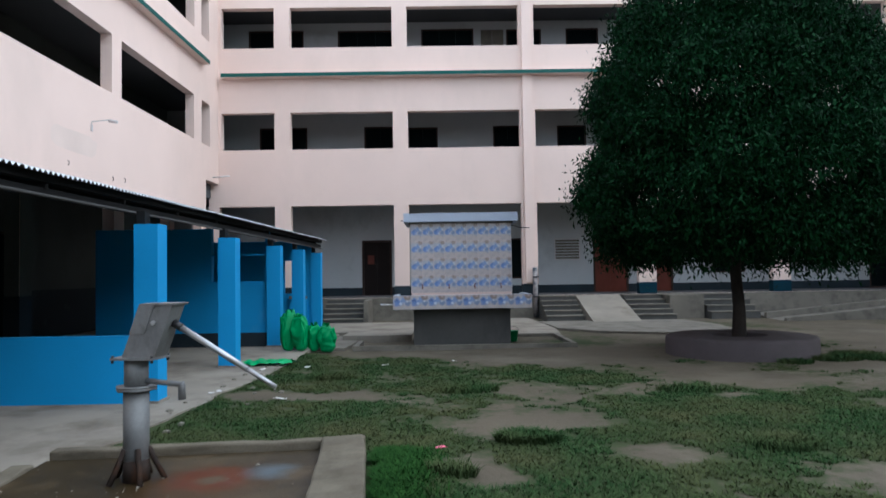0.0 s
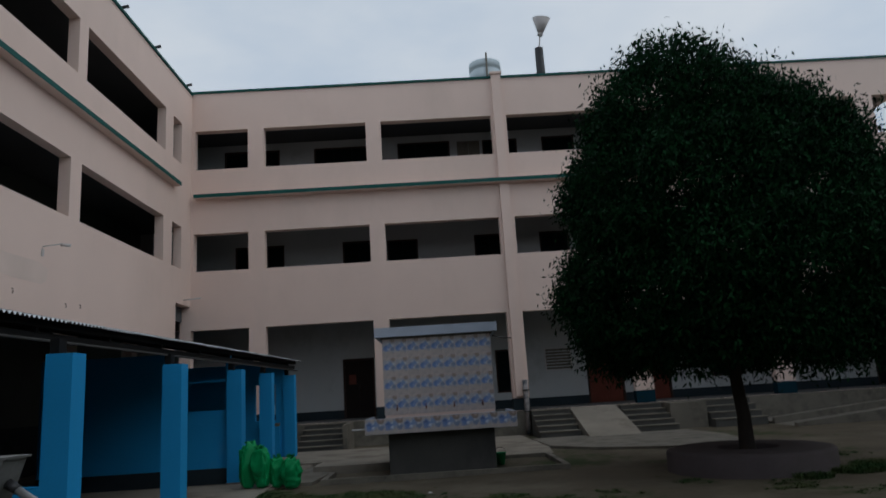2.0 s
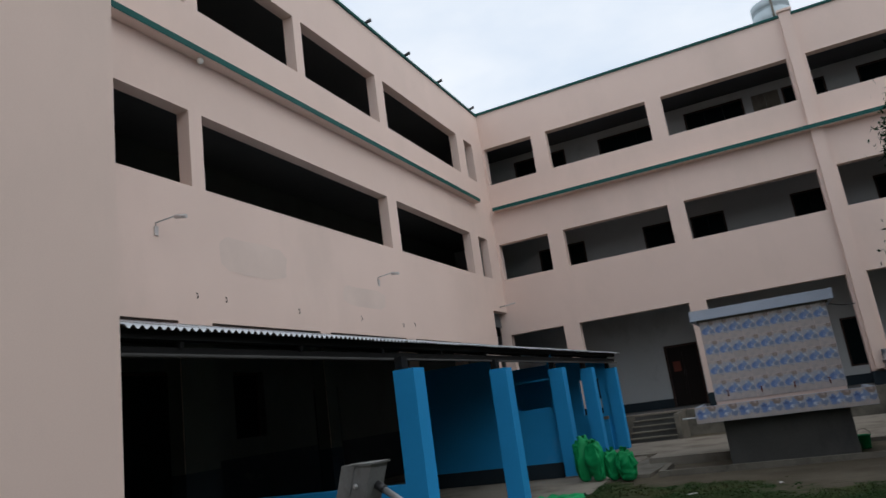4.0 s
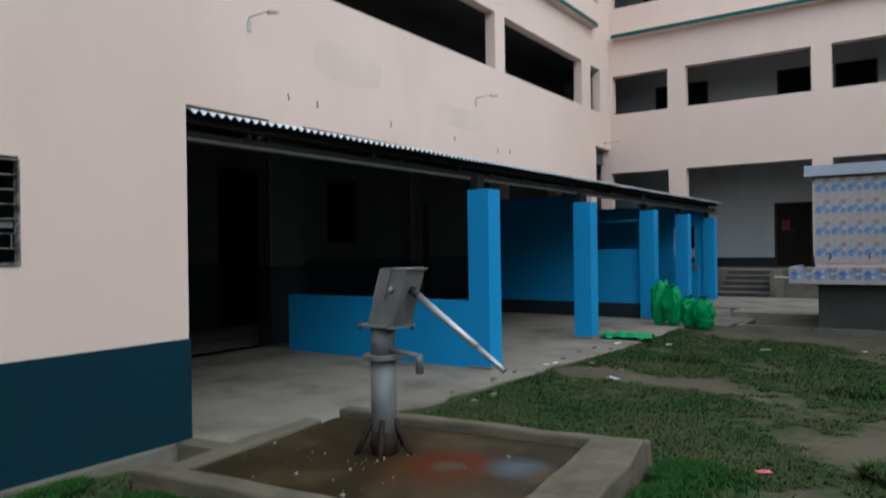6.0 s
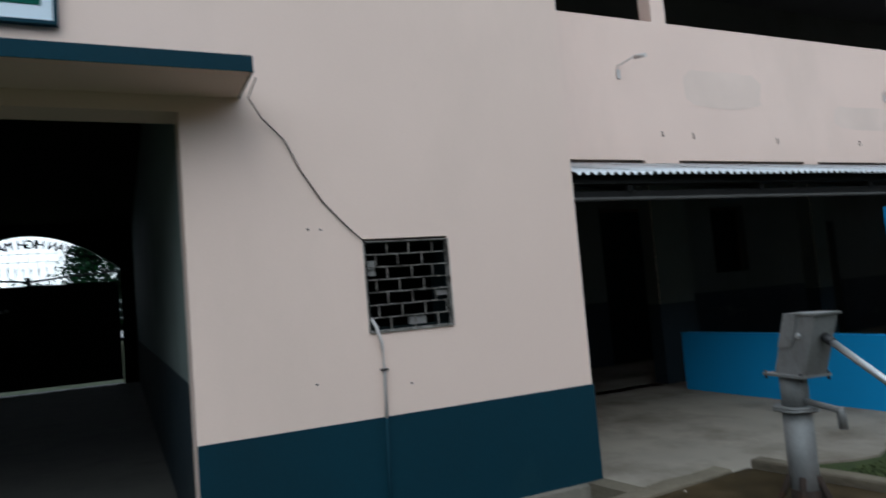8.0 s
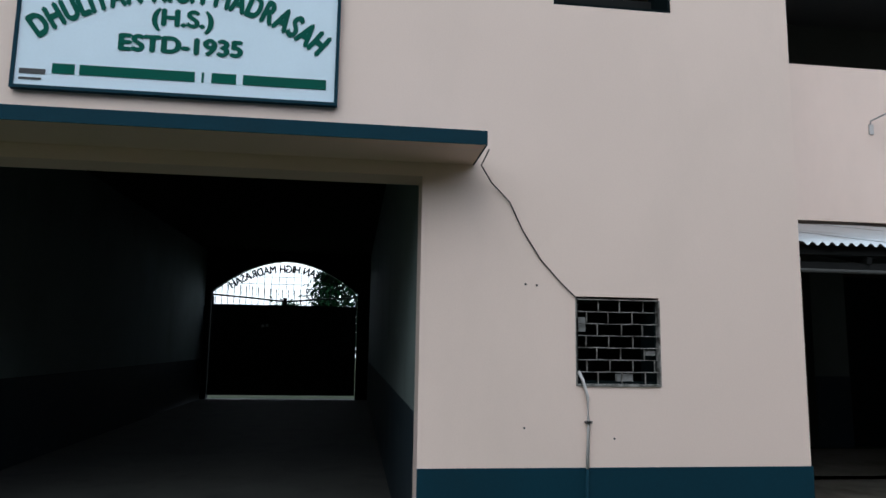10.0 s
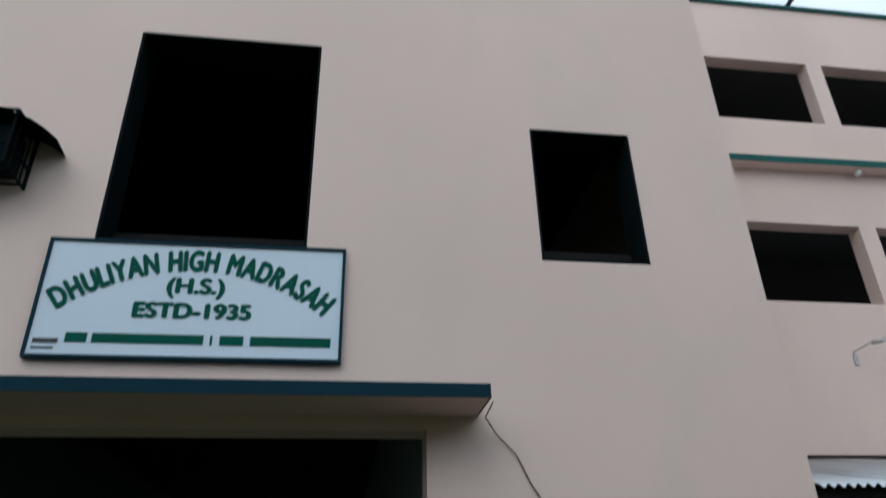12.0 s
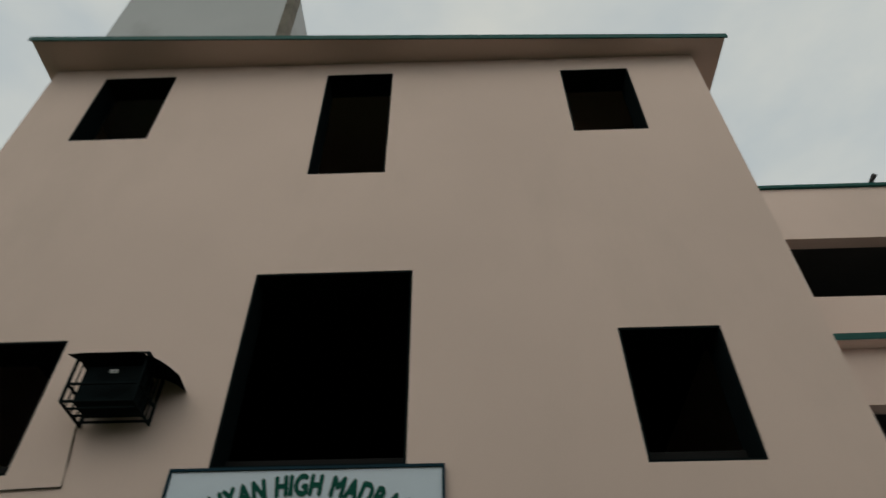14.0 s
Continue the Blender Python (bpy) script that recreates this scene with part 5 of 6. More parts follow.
part("trough", bm, SLABW, ks)
bm = boxes((-0.962, 0.962, 0.008, 1.40, 0.79, 2.365))
part("tank", bm, PINK, ks)
bm = boxes((-1.095, 1.09, -0.10, 1.5, 2.40, 2.565))
bevel(bm, 0.008)
part("roof_slab", bm, SLABW, ks, "grey-blue painted roof slab")
part("slab_bed", boxes((-1.0, 1.0, -0.02, 1.45, 2.366, 2.398)), CONCRETE, ks)
TW, TH = 1.924 / 9, 0.33
TILE = tile_paint("glazed_blue_beige_tile", TW, TH)
TILE2 = tile_paint("glazed_trough_tile", 0.325, 0.255)
tile_me = mesh_of("tile", boxes((0.0015, TW - 0.0015, -0.008, 0.0, 0.0015, TH - 0.0015)), TILE)
front_me = mesh_of("tile", boxes((0.0015, 0.3235, -0.008, 0.0, 0.0015, 0.2535)), TILE2)
for r in range(4):
    for c in range(9):
        t = new("tile", tile_me)
        t.parent, t.matrix_basis = ks, pose(-0.962 + c * TW, 0.006, 1.045 + r * TH)
    for c in range(6):
        for s in (-1, 1):
            t = new("tile", tile_me)
            t.parent = ks
            t.matrix_basis = pose(0.963, 0.01 + c * TW, 1.045 + r * TH, 0, 0, 90) if s > 0 else pose(-0.963, 0.01 + (c + 1) * TW, 1.045 + r * TH, 0, 0, -90)
for c in range(8):
    t = new("tile", front_me)
    t.parent, t.matrix_basis = ks, pose(-1.30 + 0.325 * c, -0.242, 0.743)
for s in (-1, 1):
    for c in range(3):
        t = new("tile", front_me)
        t.parent, t.matrix_basis = ks, (pose(1.302, -0.24 + 0.325 * c, 0.743, 0, 0, 90) if s > 0 else pose(-1.302, -0.24 + 0.325 * (c + 1), 0.743, 0, 0, -90))
for x in (-0.75, -0.24, 0.25, 0.75):
    bm = bmesh.new()
    cable(bm, [(x, 0.0, 1.16), (x, -0.07, 1.16), (x, -0.085, 1.12)], 0.011, 8)
    tube(bm, (x, -0.04, 1.165), (x, -0.04, 1.2), 0.007, 0.007, 6)
    box(bm, x - 0.028, x + 0.028, -0.047, -0.033, 1.2, 1.208)
    part("tap", bm, REDWOOD, ks, "brown plastic tap")
for pts in ([(1.09, 1.3, 2.42), (1.30, 1.32, 2.36), (1.50, 1.34, 2.35)], [(-1.09, 1.3, 2.53), (-1.22, 1.3, 2.53)]):
    bm = bmesh.new()
    cable(bm, pts, 0.010)
    part("feed_pipe", bm, STEEL, ks)
bm = bmesh.new()
cable(bm, [(-1.30, 0.2, 0.82), (-1.58, 0.2, 0.82)], 0.014)
part("overflow_pipe", bm, WHITE, ks)
# pail modelled in place of a piece of green cloth
bucket = thing("bucket", "small pail shape standing for a green cloth piece beside the water station", "bucket", (1.78, 14.2, 0.06))
bm = bmesh.new()
prof = [(0.07, 0.0), (0.10, 0.20), (0.108, 0.20), (0.108, 0.215), (0.096, 0.215), (0.066, 0.012)]
rings = [[bm.verts.new((r * math.cos(t), r * math.sin(t), z)) for t in [2 * math.pi * i / 20 for i in range(20)]] for r, z in prof]
for a, b in zip(rings, rings[1:]):
    for i in range(20):
        bm.faces.new((a[i], a[(i + 1) % 20], b[(i + 1) % 20], b[i])).smooth = True
bm.faces.new(rings[0][::-1])
bm.faces.new(rings[-1])
part("pail", bm, SACK, bucket)
bm = bmesh.new()
cable(bm, [(0.105 * math.cos(t), 0.0, 0.205 + 0.10 * math.sin(t)) for t in [math.pi * i / 10 for i in range(11)]], 0.004, 6)
part("handle", bm, STEEL, bucket)

# ---- paving before the back wing ----
kerb = thing("drain_kerb", "low cement kerb round the water station's drain", "kerb", (0, 0, 0))
for b in ((-1.35, 2.85, 13.02, 13.11, -0.02, 0.125), (2.76, 2.86, 13.115, 15.3, -0.02, 0.12), (-1.36, -1.26, 13.115, 14.2, -0.02, 0.12), (1.75, 2.755, 15.2, 15.3, -0.02, 0.12)):
    bm = boxes(b)
    bevel(bm, 0.02, 2)
    part("kerb_stone", bm, CONCRETE, kerb)


def sheet(name, outline, z0, z1, mat, label):
    bm = bmesh.new()
    lo = [bm.verts.new((x, y, z0)) for x, y in outline]
    hi = [bm.verts.new((x, y, z1)) for x, y in outline]
    bm.faces.new(hi)
    for i in range(len(outline)):
        j = (i + 1) % len(outline)
        bm.faces.new((lo[i], lo[j], hi[j], hi[i]))
    return structure(name, bm, mat, label, "paving")


sheet("pavement_ramp_foot", [(3.0, 19.2), (3.15, 16.9), (3.9, 15.9), (5.2, 15.2), (6.9, 15.0), (7.2, 17.2), (7.0, 19.2)], -0.03, 0.10, CONCRETE, "broken cement apron at the foot of the ramp")
sheet("pavement_station_east", [(1.7, 15.35), (2.95, 15.35), (3.1, 16.9), (2.95, 20.9), (1.7, 20.9)], -0.03, 0.09, SLAB, "cement paving beside the water station")
sheet("pavement_steps_west", [(-3.2, 16.2), (-0.25, 16.0), (-0.25, 19.3), (-3.2, 19.3)], -0.03, 0.13, SLAB, "cement apron at the foot of the steps")
sheet("pavement_slab_west", [(-1.75, 14.6), (-0.3, 14.5), (-0.3, 15.7), (-1.7, 15.8)], -0.03, 0.19, SLAB, "raised cement slab beside the water station")
sheet("pavement_low_west", [(-2.6, 13.2), (-1.5, 13.1), (-1.4, 14.4), (-1.8, 15.7), (-2.6, 16.1)], -0.03, 0.09, CONCRETE, "broken cement paving near the covered way")


def steps(name, x0, x1, label, n=5, y_top=21.09, run=0.32, top=0.74, foot=0.1):
    st = thing(name, label, "steps", (0, 0, 0))
    for i in range(n):
        z1 = top - (top - foot) * i / n
        bm = boxes((x0, x1, y_top - run * (i + 1), y_top - run * i - 0.002, foot - 0.12, z1 - 0.028))
        part("riser", bm, DARKCEM, st)
        bm = boxes((x0 - 0.01, x1 + 0.01, y_top - run * (i + 1) - 0.02, y_top - run * i - 0.022, z1 - 0.027, z1))
        bevel(bm, 0.008)
        part("tread", bm, CONCRETE, st)
    return st


steps("entrance_steps", -3.05, -1.85, "weathered cement steps up to the corridor door")
steps("entrance_steps", 3.30, 4.36, "weathered cement steps beside the ramp")
steps("entrance_steps", 5.80, 6.95, "weathered cement steps beside the ramp")
steps("entrance_steps", 8.05, 9.45, "weathered cement steps behind the tree", 4)
for x0, x1, y0 in ((-1.84, -1.72, 19.5), (7.0, 8.0, 20.2)):
    blk = thing("step_cheek", "cement cheek block beside the entrance steps", "cheek wall", (0, 0, 0))
    bm = boxes((x0, x1, y0, 21.09, -0.03, 0.73))
    bevel(bm, 0.015)
    part("block", bm, CONCRETE, blk)


def ramp(x0, x1, ya, za, yb, zb, label):
    rp = thing("ramp", label, "ramp", (0, 0, 0))
    bm = bmesh.new()
    v = [bm.verts.new(p) for p in ((x0, ya, -0.02), (x1, ya, -0.02), (x1, yb, -0.02), (x0, yb, -0.02), (x0, ya, za), (x1, ya, za), (x1, yb, zb), (x0, yb, zb))]
    for f in ((0, 3, 2, 1), (4, 5, 6, 7), (0, 1, 5, 4), (1, 2, 6, 5), (2, 3, 7, 6), (3, 0, 4, 7)):
        bm.faces.new([v[i] for i in f])
    part("slope", bm, SLAB, rp)
    return rp


ramp(4.42, 5.74, 18.7, 0.1, 21.09, 0.745, "pale cement ramp between two flights of steps")
rp = thing("ramp", "long sloping cement ramp with a kerb along the corridor plinth", "ramp", (0, 0, 0))
for y0, y1, dz in ((19.75, 19.9, 0.10), (19.905, 21.08, 0.0), (18.6, 18.75, 0.02), (18.755, 19.745, -0.06)):
    bm = bmesh.new()
    xa, xb, za, zb = 9.6, 15.9, 0.10 + dz, 0.66 + dz
    v = [bm.verts.new(p) for p in ((xa, y0, -0.02), (xb, y0, -0.02), (xb, y1, -0.02), (xa, y1, -0.02), (xa, y0, za), (xb, y0, zb), (xb, y1, zb), (xa, y1, za))]
    for f in ((0, 3, 2, 1), (4, 5, 6, 7), (0, 1, 5, 4), (1, 2, 6, 5), (2, 3, 7, 6), (3, 0, 4, 7)):
        bm.faces.new([v[i] for i in f])
    part("slope", bm, CONCRETE, rp)

# ---- corridor doors and windows ----
def hinged_door(x0, x1, z0, z1, mat, label, axis="y", plane=REAR, open_leaf=False):
    d = new("door_1" if not open_leaf else "door_2")
    d.matrix_basis = pose(x0, plane, z0) if axis == "y" else pose(plane, x1, z0, 0, 0, -90)
    tagged(d, label, "door", kind="structure")
    w, h = x1 - x0, z1 - z0
    part("door_frame", boxes((0.002, 0.06, -0.02, 0.1, 0, h - 0.002), (w - 0.06, w - 0.002, -0.02, 0.1, 0, h - 0.002), (0.061, w - 0.061, -0.02, 0.1, h - 0.06, h - 0.002)), WOOD, d)
    for k in range(2):
        a = 0.064 + (w - 0.128) / 2 * k
        b = a + (w - 0.128) / 2 - 0.004
        leaf = part("door_leaf", boxes((a, b, 0.03, 0.065, 0.01, h - 0.066)), mat, d)
        for c, e in ((0.12, 0.45), (0.53, 0.92)):
            part("panel", boxes((a + 0.06, b - 0.06, 0.018, 0.03, h * c, h * e)), mat, leaf)
        bm = bmesh.new()
        xh = b - 0.03 if k == 0 else a + 0.03
        cable(bm, [(xh, 0.029, 0.95), (xh, 0.0, 0.96), (xh, 0.0, 1.06), (xh, 0.029, 1.07)], 0.007, 6)
        part("handle", bm, STEEL, leaf)
    return d


# closed leaves stand for an open doorway, its darkness in their colour
hinged_door(-2.31, -1.30, Z1, 2.62, DOORSHADE, "near-black two-leaf door standing for an open dark doorway")
hinged_door(5.54, 6.73, Z1, 2.65, REDWOOD, "red-brown two-leaf classroom door")
hinged_door(7.2, 8.25, Z1, 2.65, REDWOOD, "red-brown two-leaf classroom door")
notice = thing("notice_sheet", "faded reddish notice sheet pasted on a door", "notice", (-2.0, REAR + 0.014, 1.95))
part("sheet", boxes((-0.12, 0.10, -0.004, 0.0, -0.14, 0.16)), REDWOOD, notice)
for (a, b, c, d) in rear_holes:
    if (a, c) in ((-2.31, Z1), (5.54, Z1), (7.2, Z1)):
        continue
    w = new("window_8")
    w.matrix_basis = pose(a, REAR, c)
    tagged(w, "dark corridor window with wooden frame and near-black panels for shade", "window", kind="structure")
    wd, h = b - a, d - c
    part("window_frame", boxes((0.002, 0.05, -0.012, 0.08, 0.002, h - 0.002), (wd - 0.05, wd - 0.002, -0.012, 0.08, 0.002, h - 0.002), (0.051, wd - 0.051, -0.012, 0.08, h - 0.05, h - 0.002), (0.051, wd - 0.051, -0.012, 0.08, 0.002, 0.05)), WOOD, w)
    n = max(2, int(wd / 0.5))
    for i in range(n):
        xa = 0.052 + (wd - 0.104) * i / n
        # near-black panels stand for the dark of the open window
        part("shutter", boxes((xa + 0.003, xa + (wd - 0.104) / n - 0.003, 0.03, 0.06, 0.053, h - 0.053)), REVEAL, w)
louvre = new("window_9")
louvre.matrix_basis = pose(4.26, REAR - 0.03, 1.88)
tagged(louvre, "grey louvred vent on the corridor wall", "vent", kind="structure")
part("window_frame", boxes((0, 0.8, 0.0, 0.026, -0.03, 0.0), (0, 0.8, 0.0, 0.026, 0.68, 0.71), (-0.03, 0.0, 0.0, 0.026, -0.03, 0.71), (0.8, 0.83, 0.0, 0.026, -0.03, 0.71)), PVC, louvre)
for i in range(7):
    part("slat", boxes((0.002, 0.798, 0.0, 0.02, 0.015 + 0.097 * i, 0.075 + 0.097 * i)), CONCRETE, louvre)
shut = new("window_10")
shut.matrix_basis = pose(1.85, REAR - 0.02, 8.75)
tagged(shut, "grey closed shutters on the upper corridor wall", "window", kind="structure")
for i in range(2):
    part("shutter", boxes((0.39 * i, 0.385 + 0.39 * i, 0, 0.018, 0, 1.05)), CONCRETE, shut)
for (a, b, c, d) in lh:
    w = new("window_11")
    w.matrix_basis = pose(LREAR, b, c, 0, 0, -90)
    tagged(w, "wooden-framed door or window of the side wing corridor, panels black as shade", "window", kind="structure")
    wd, h = b - a, d - c
    part("window_frame", boxes((0.002, 0.05, -0.20, -0.16, 0.002, h - 0.002), (wd - 0.05, wd - 0.002, -0.20, -0.16, 0.002, h - 0.002), (0.051, wd - 0.051, -0.20, -0.16, h - 0.05, h - 0.002)), WOOD, w)
    n = 2
    for i in range(n):
        xa = 0.052 + (wd - 0.104) * i / n
        # panels coloured near-black as the shade inside the opening
        part("shutter", boxes((xa + 0.003, xa + (wd - 0.104) / n - 0.003, -0.19, -0.165, 0.003, h - 0.053)), REVEAL, w)

# ---- facade fittings ----
pipe = thing("rain_pipe", "wide pink-painted rain pipe shaft down the corridor pier", "pipe", (3.08, YB - 0.002, 0))
bm = boxes((-0.15, 0.15, -0.11, -0.002, 1.15, 11.05))
bevel(bm, 0.05, 3)
part("shaft", bm, PINK, pipe)
part("cap", boxes((-0.19, 0.19, -0.16, -0.003, 11.053, 11.12)), PINK, pipe)
bm = bmesh.new()
tube(bm, (0.12, -0.16, 0.1), (0.12, -0.16, 1.6), 0.075, 0.075, 14)
part("lower_pipe", bm, GRIME, pipe, "dirty white lower length of pipe")
for z in (1.3, 0.7):
    part("clamp", boxes((0.03, 0.21, -0.25, -0.112, z, z + 0.03)), STEEL, pipe)
arm = thing("wall_camera", "small camera on a thin arm fixed to the facade", "camera", (XL, 7.5, 4.47), group="wall cameras")
bm = bmesh.new()
cable(bm, [(0.0, 0, 0), (0.01, 0, 0.10), (0.35, 0.08, 0.15)], 0.012)
part("arm", bm, PVC, arm)
part("base", boxes((0, 0.02, -0.03, 0.03, -0.08, 0.05)), PVC, arm)
bm = bmesh.new()
tube(bm, (0.30, 0.07, 0.13), (0.46, 0.11, 0.11), 0.03, 0.03, 12)
part("lens_body", bm, PVC, arm)
copy_thing(arm, pose(XL, 13.4, 4.40))
for y, z in ((8.19, 3.62), (8.775, 3.61), (10.55, 3.57), (12.56, 3.57), (14.27, 3.52), (14.82, 3.56)):
    hk = thing("wall_hook", "small rusty iron hook stuck in pink plaster", "hook", (XL, y, z), group="wall hooks")
    bm = bmesh.new()
    cable(bm, [(0.0, 0, 0.035), (0.02, 0, 0.02), (0.02, 0.01, -0.025), (0.0, 0.01, -0.045)], 0.008, 6)
    part("hook", bm, RUSTY, hk)
for y in (8.28, 10.35, 12.4, 14.2, 16.2, 18.2, 20.6):
    sp = thing("roof_spout", "short dark water spout on the parapet", "spout", (XL + 0.02, y, TOP_L + 0.08), group="spouts on the parapet")
    bm = bmesh.new()
    tube(bm, (-0.12, 0, 0.0), (0.14, 0.05, 0.08), 0.035, 0.045, 10)
    part("spout", bm, STEEL, sp)
lamp = thing("wall_lamp", "white bulb lamp under the green ledge", "lamp", (XL + 0.10, 8.43, 7.45))
bm = bmesh.new()
tube(bm, (0, 0, 0.0), (0, 0, 0.115), 0.035, 0.045, 12)
part("holder", bm, WHITE, lamp)
bm = bmesh.new()
bmesh.ops.create_uvsphere(bm, u_segments=14, v_segments=10, radius=0.055, matrix=Matrix.Translation((0, 0, -0.04)))
part("bulb", bm, GLASS, lamp)
cl = thing("conduit_stub", "short conduit stub at the corner of the wings", "pipe", (XL + 0.002, 20.6, 4.42))
bm = bmesh.new()
cable(bm, [(0, 0, 0), (0.25, -0.02, 0.01), (0.5, 0, 0.04)], 0.02)
part("pipe", bm, PVC, cl)

PATCH = material("repainted_pink_plaster", (0.672, 0.548, 0.482), 0.85, 0.08, 80, 1.5, 0.1)
for k, (y0, y1, z0, z1) in enumerate(((8.7, 10.3, 4.05, 4.62), (12.0, 13.6, 3.8, 4.2))):
    bm = bmesh.new()
    n = 26
    ring_ = [bm.verts.new((XL + 0.003, (y0 + y1) / 2 + (y1 - y0) / 2 * math.copysign(abs(math.cos(t)) ** 0.5, math.cos(t)) * (1 + 0.12 * noise.noise((t * 2, k, 0))), (z0 + z1) / 2 + (z1 - z0) / 2 * math.copysign(abs(math.sin(t)) ** 0.5, math.sin(t)) * (1 + 0.25 * noise.noise((t * 2, k, 4))))) for t in [2 * math.pi * i / n for i in range(n)]]
    bm.faces.new(ring_)
    structure("trim_plaster_patch", bm, PATCH, "slightly darker repainted patch of facade plaster", "plaster patch")

# ---- roof things ----
tank = thing("water_tank", "pale round roof tank behind the parapet", "water tank", (2.9, 22.4, ROOF + 0.3))
bm = bmesh.new()
for z0, z1, r0, r1 in ((0.42, 0.80, 0.53, 0.53), (0.80, 0.83, 0.53, 0.51), (0.83, 0.86, 0.51, 0.53), (0.86, 1.30, 0.53, 0.53), (1.30, 1.33, 0.53, 0.51), (1.33, 1.36, 0.51, 0.53), (1.36, 1.62, 0.53, 0.53), (1.62, 1.72, 0.53, 0.2), (1.72, 1.78, 0.2, 0.19)):
    tube(bm, (0, 0, z0), (0, 0, z1), r0, r1, 32)
part("barrel", bm, TANKW, tank)
part("stand", boxes((-0.5, 0.5, -0.5, 0.5, 0.0, 0.42)), CONCRETE, tank)
bm = bmesh.new()
cable(bm, [(0.0, -0.56, 0.0), (0.02, -0.56, 1.8)], 0.03)
part("vent_pipe", bm, CONCRETE, tank)
post = thing("roof_post", "black capped pipe post with a grey horn on the roof", "post", (4.7, 22.0, ROOF + 0.3))
bm = bmesh.new()
tube(bm, (0, 0, 0), (0, 0, 1.92), 0.15, 0.14, 16)
part("pipe", bm, STEEL, post)
bm = bmesh.new()
cable(bm, [(0, 0, 1.9), (0.05, 0, 2.15), (0.08, 0, 2.4)], 0.022)
part("stem", bm, PVC, post)
bm = bmesh.new()
cable(bm, [(0.08, 0, 2.38), (0.12, 0, 2.55)], 0.09)
tube(bm, (0.11, 0, 2.5), (0.16, -0.1, 2.95), 0.10, 0.30, 18)
part("horn", bm, PVC, post)
structure("wall_stairhead", boxes((-7.2, -3.5, GH0 + 0.02, -1.80, 10.135, 13.8)), INNER, "grey-white stairhead room on the gatehouse roof")
# strip in a darker colour stands for the room's shaded side face
structure("trim_stairhead", boxes((-3.7, -3.49, -1.798, -1.66, 10.135, 13.8)), CONCRETE, "darker strip standing for the shaded side of the stairhead room", "corner strip")

# ---- east wing at the yard's far corner ----
eh = [(y0, y0 + 2.6, 5.2, 6.4) for y0 in (9.4, 12.4, 15.4, 18.2)] + [(y0, y0 + 2.5, 0.75, 3.5) for y0 in (9.4, 12.4, 15.4, 18.3)]
structure("wall_east_wing", pierced("x", 16.35, 0.3, 8.6, YB - 0.01, -0.05, 7.7, eh), PINK, "pale pink two-storey east wing with open corridors")
structure("wall_east_rear", boxes((19.2, 19.45, 8.6, YB, -0.05, 7.7)), INNER, "grey-white corridor wall of the east wing")
structure("floor_east_wing", boxes((16.66, 19.2, 8.6, YB, 3.9, 4.2)), INNER, "corridor slab of the east wing", "floor")
structure("ceiling_east_wing", boxes((16.05, 19.6, 8.5, YB - 0.02, 7.703, 7.82)), GREEN, "roof slab of the east wing with green edge", "roof")
structure("wall_east_end", boxes((16.66, 19.2, 8.6, 8.85, -0.05, 7.7)), PINK, "end wall of the east wing")
structure("floor_east_ground", boxes((16.4, 19.2, 8.86, YB - 0.3, 0.0, 0.74)), CONCRETE, "plinth floor of the east wing", "floor")

# unseen walls added round the yard to cut low-angle sky light
structure("wall_unseen_east", boxes((17.2, 17.5, -22.0, 8.59, -0.05, 7.7)), CONCRETE, "plain unseen wall added to block low sky light", "wall")
structure("wall_unseen_south", boxes((-18.3, 17.5, -22.3, -22.003, -0.05, 7.7)), CONCRETE, "plain unseen wall added to block low sky light", "wall")
structure("wall_unseen_west", boxes((-18.3, -18.0, -22.0, GH0 - 0.65, -0.05, 7.7)), CONCRETE, "plain unseen wall added to block low sky light", "wall")

# ---- sacks ----
def sack(x, y, z, w, h, lean, turn, seed):
    s = thing("sack", "stuffed bright green plastic sack tied at the neck", "sack", (x, y, z), turn, "sacks by the column")
    bm = bmesh.new()
    bmesh.ops.create_uvsphere(bm, u_segments=40, v_segments=30, radius=1)
    for v in bm.verts:
        c = v.co.copy()
        k = (c.z + 1) / 2
        q = 0.5
        sx, sy = math.copysign(abs(c.x) ** q, c.x), math.copysign(abs(c.y) ** q, c.y)
        neck = 1.0 - 0.12 * k if k < 0.9 else 0.89 - 3.2 * (k - 0.9)
        o = Vector((seed * 3.1, seed, 0))
        fold = Vector((c.x * 2.6, c.y * 2.6, c.z * 1.1)) + o
        n = noise.noise(c * 1.6 + o) * 0.24 - abs(noise.noise(fold)) * 0.50 - abs(noise.noise(c * 5 + o)) * 0.16 + 0.18
        top = 1 + 0.20 * noise.noise(Vector((c.x * 2.2, c.y * 2.2, seed * 1.7)))
        v.co = Vector((sx * w * (neck + n), sy * w * 0.7 * (neck + n), h * (k ** 0.7) * top))
        v.co.x += lean * v.co.z
        v.co.z = max(0.0, v.co.z)
    for f in bm.faces:
        f.smooth = True
    part("bag", bm, SACK, s)
    bm = bmesh.new()
    t = Vector((lean * h, 0, h * 0.93))
    for i in range(7):
        a = i * 0.9
        d = Vector((math.cos(a) * 0.07, math.sin(a) * 0.06, 0.07 + 0.03 * math.sin(i * 2.2)))
        sd = Vector((-math.sin(a), math.cos(a), 0)) * 0.03
        q = [bm.verts.new(t + e) for e in (-sd * 0.3, sd * 0.3, d + sd, d - sd)]
        bm.faces.new(q)
    bmesh.ops.solidify(bm, geom=bm.faces[:], thickness=0.004)
    part("frill", bm, SACK, s)
    return s


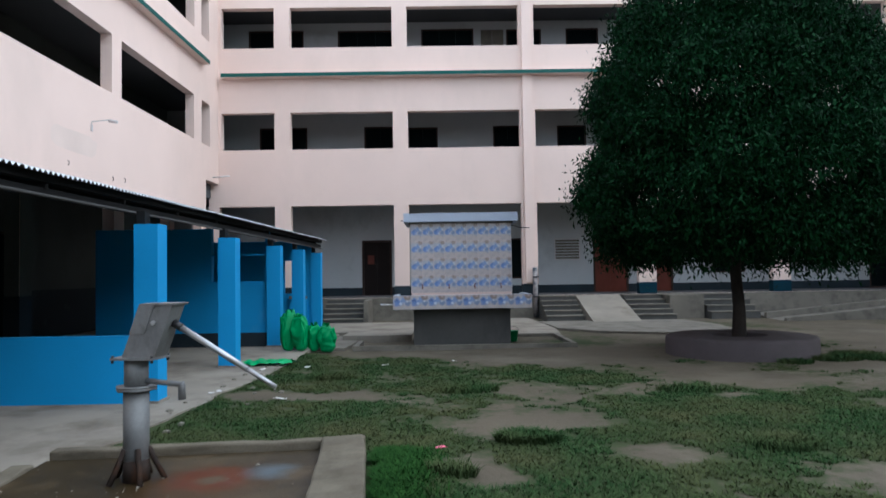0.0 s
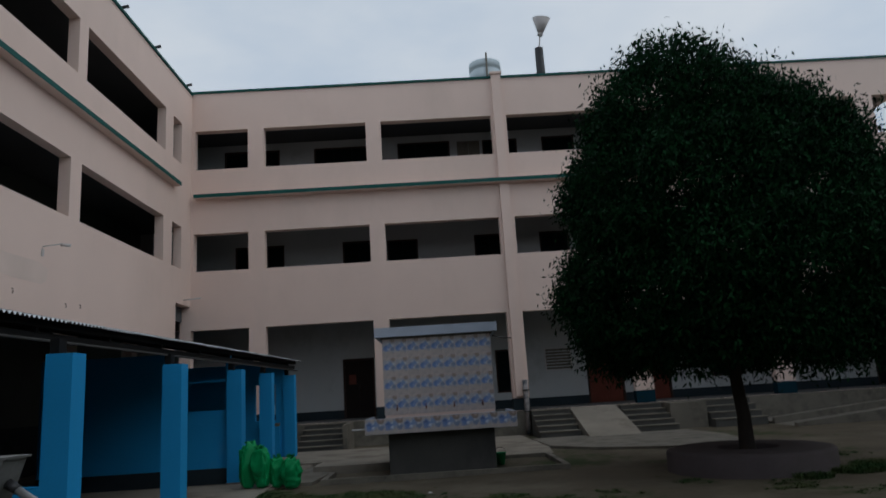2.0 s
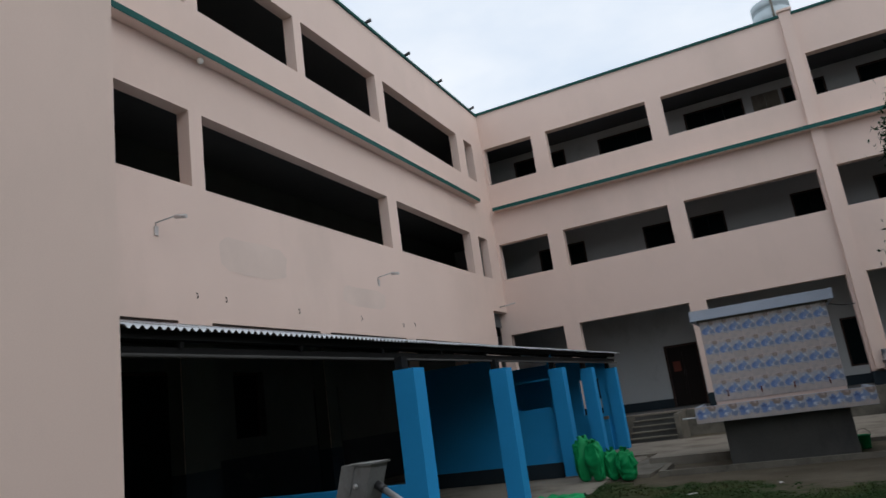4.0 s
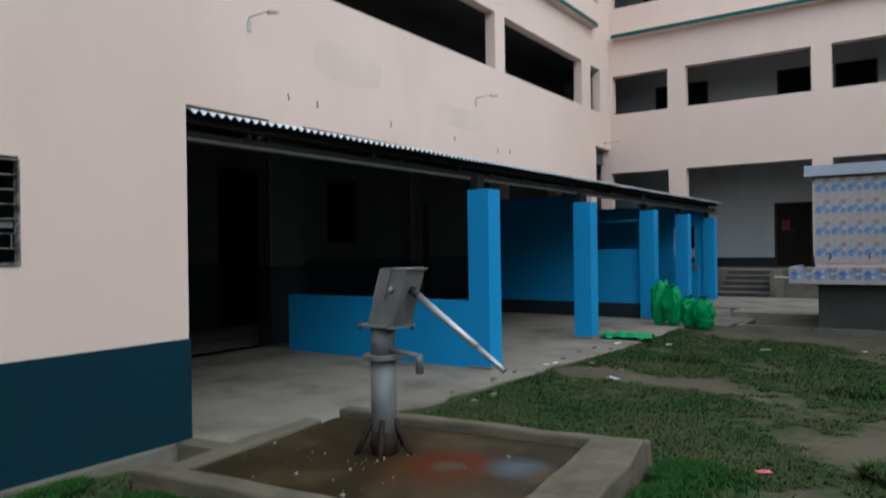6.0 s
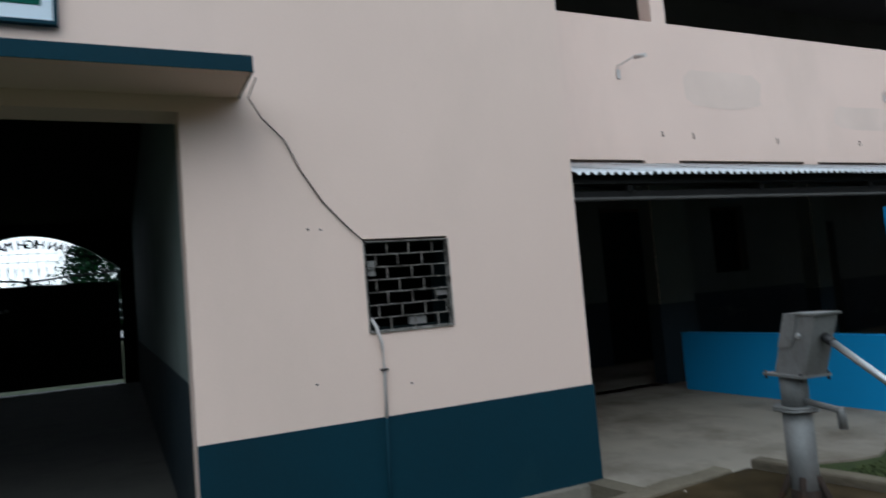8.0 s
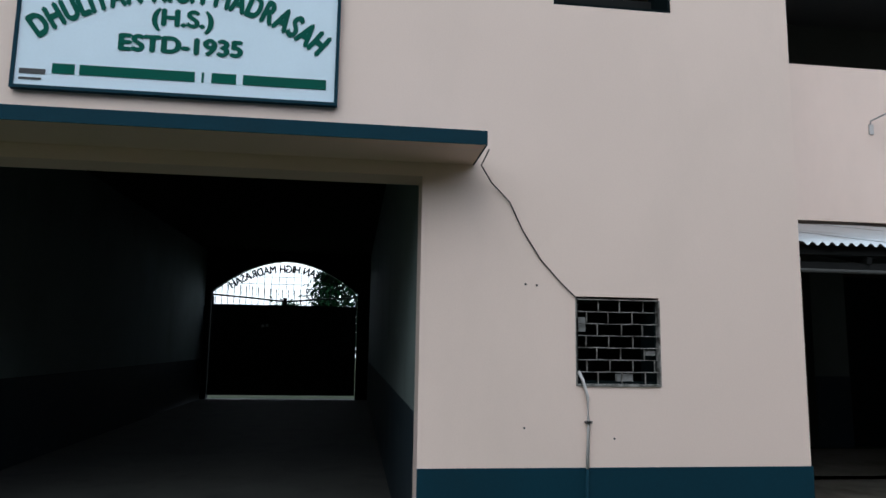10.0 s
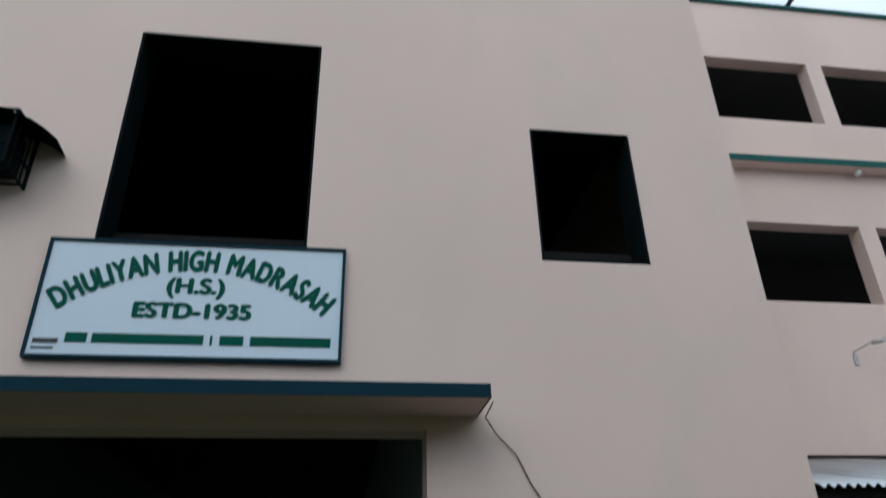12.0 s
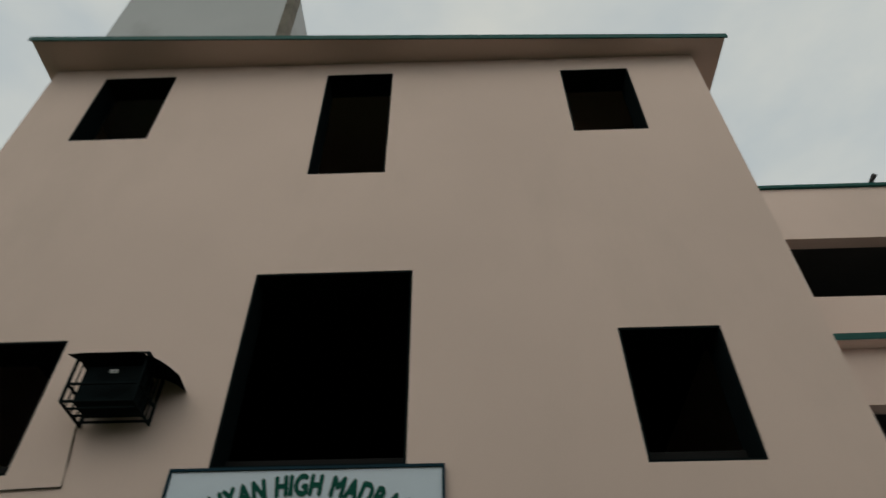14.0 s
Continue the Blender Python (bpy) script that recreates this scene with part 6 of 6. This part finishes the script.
sack(-2.47, 12.70, 0.1, 0.150, 0.70, 0.02, 20, 1)
sack(-2.23, 12.62, 0.1, 0.155, 0.62, -0.05, -15, 2)
sack(-2.01, 12.72, 0.08, 0.125, 0.47, 0.0, 30, 3)
sack(-1.76, 12.68, 0.06, 0.170, 0.47, -0.04, 5, 4)
sack(-2.36, 12.98, 0.1, 0.15, 0.60, 0.0, 60, 5)
sack(-1.84, 12.98, 0.08, 0.14, 0.44, 0.0, 80, 6)
flat = thing("plastic_sheet", "crumpled flat green plastic sheet on the ground", "plastic sheet", (-2.35, 10.75, 0.1))
bm = bmesh.new()
bmesh.ops.create_grid(bm, x_segments=22, y_segments=14, size=1)
for v in bm.verts:
    c = v.co.copy()
    n = noise.noise(c * 2.5 + Vector((3, 0, 0)))
    v.co = Vector((c.x * 0.36 * (1 + 0.3 * n), c.y * 0.2 * (1 + 0.3 * n), 0.05 + 0.055 * noise.noise(c * 3.2)))
for f in bm.faces:
    f.smooth = True
part("sheet", bm, SACK, flat)

# ---- litter ----
def scrap(name, x, y, z, sx, sy, mat, label, seed):
    s = thing(name, label, "litter", (x, y, max(z, level(x, y) + 0.012)), seed * 37, "litter on the yard")
    bm = bmesh.new()
    bmesh.ops.create_grid(bm, x_segments=5, y_segments=4, size=1)
    for v in bm.verts:
        c = v.co.copy()
        v.co = Vector((c.x * sx, c.y * sy * (1 + 0.4 * noise.noise(c + Vector((seed, 0, 0)))), 0.012 + 0.012 * noise.noise(c * 1.7 + Vector((0, seed, 0)))))
    bmesh.ops.solidify(bm, geom=bm.faces[:], thickness=0.002)
    part("scrap", bm, mat, s)


scrap("wrapper", 0.27, 5.40, 0.055, 0.045, 0.022, PINKPAPER, "pink and white crumpled wrapper lying on bare soil", 1)
for i, (x, y, z) in enumerate(((-2.40, 8.2, 0.10), (-2.35, 8.33, 0.10), (-1.54, 7.97, 0.05), (-1.73, 10.6, 0.06), (-0.57, 10.75, 0.05), (-2.3, 10.2, 0.10), (0.5, 11.2, 0.04))):
    scrap("paper_scrap", x, y, z, 0.045 + 0.02 * (i % 3), 0.025, PAPER, "dirty white paper scrap lying on the ground", i + 2)
R = random.Random(8)
for i in range(26):
    sx_, sy_ = R.uniform(-2.5, -1.6), R.uniform(5.6, 11.5)
    st = thing("stone", "small grey stone lying at the paving edge", "stone", (sx_, sy_, 0.108 if sx_ < slab_edge(sy_) else level(sx_, sy_) + 0.01), R.uniform(0, 90), "stones on the yard")
    bm = bmesh.new()
    bmesh.ops.create_icosphere(bm, subdivisions=1, radius=R.uniform(0.012, 0.035), matrix=Matrix.Diagonal((1.3, 0.9, 0.7, 1)))
    for v in bm.verts:
        v.co *= 1 + 0.25 * noise.noise(v.co * 40 + Vector((i, 0, 0)))
    part("pebble", bm, CONCRETE, st)
kb = thing("kerb_block", "broken cement kerb block at the gatehouse foot", "kerb", (-2.95, 4.15, 0.0), 8)
bm = boxes((-0.2, 0.30, -0.10, 0.06, -0.03, 0.13))
bevel(bm, 0.02, 2)
part("block", bm, RIM, kb)
structure("trim_plinth_gatehouse", boxes((XG + 0.012, XG + 0.085, PASS1 + 0.02, GH1 - 0.1, -0.05, 0.115)), CONCRETE, "pale cement footing along the gatehouse", "footing")

# ---- trees beyond the gate ----
R = random.Random(4)
for x, y, h, r in ((-31, 0.55, 5.6, 1.75), (-36, -2.6, 3.3, 1.6)):
    cl_ = []
    for _ in range(160):
        a, z, f = R.uniform(0, 6.283), R.uniform(0.25, 1.0), R.uniform(0.5, 1)
        rr = r * math.sin(math.pi * min(0.97, z * 0.85 + 0.1)) * f
        cl_.append((rr * math.cos(a), rr * math.sin(a), h * z))
    tr2 = thing("tree", "green street tree seen through the gate arch", "tree", (x, y, 0))
    me = leaf_cloud(cl_, 40, 0.28, 0.3, 9, 0.3)
    me.materials.append(LEAF)
    c2 = new("crown", me)
    c2.parent = tr2
    bm = bmesh.new()
    tube(bm, (0, 0, -0.1), (0, 0, h * 0.7), 0.2, 0.08, 10)
    part("trunk", bm, BARK, tr2)
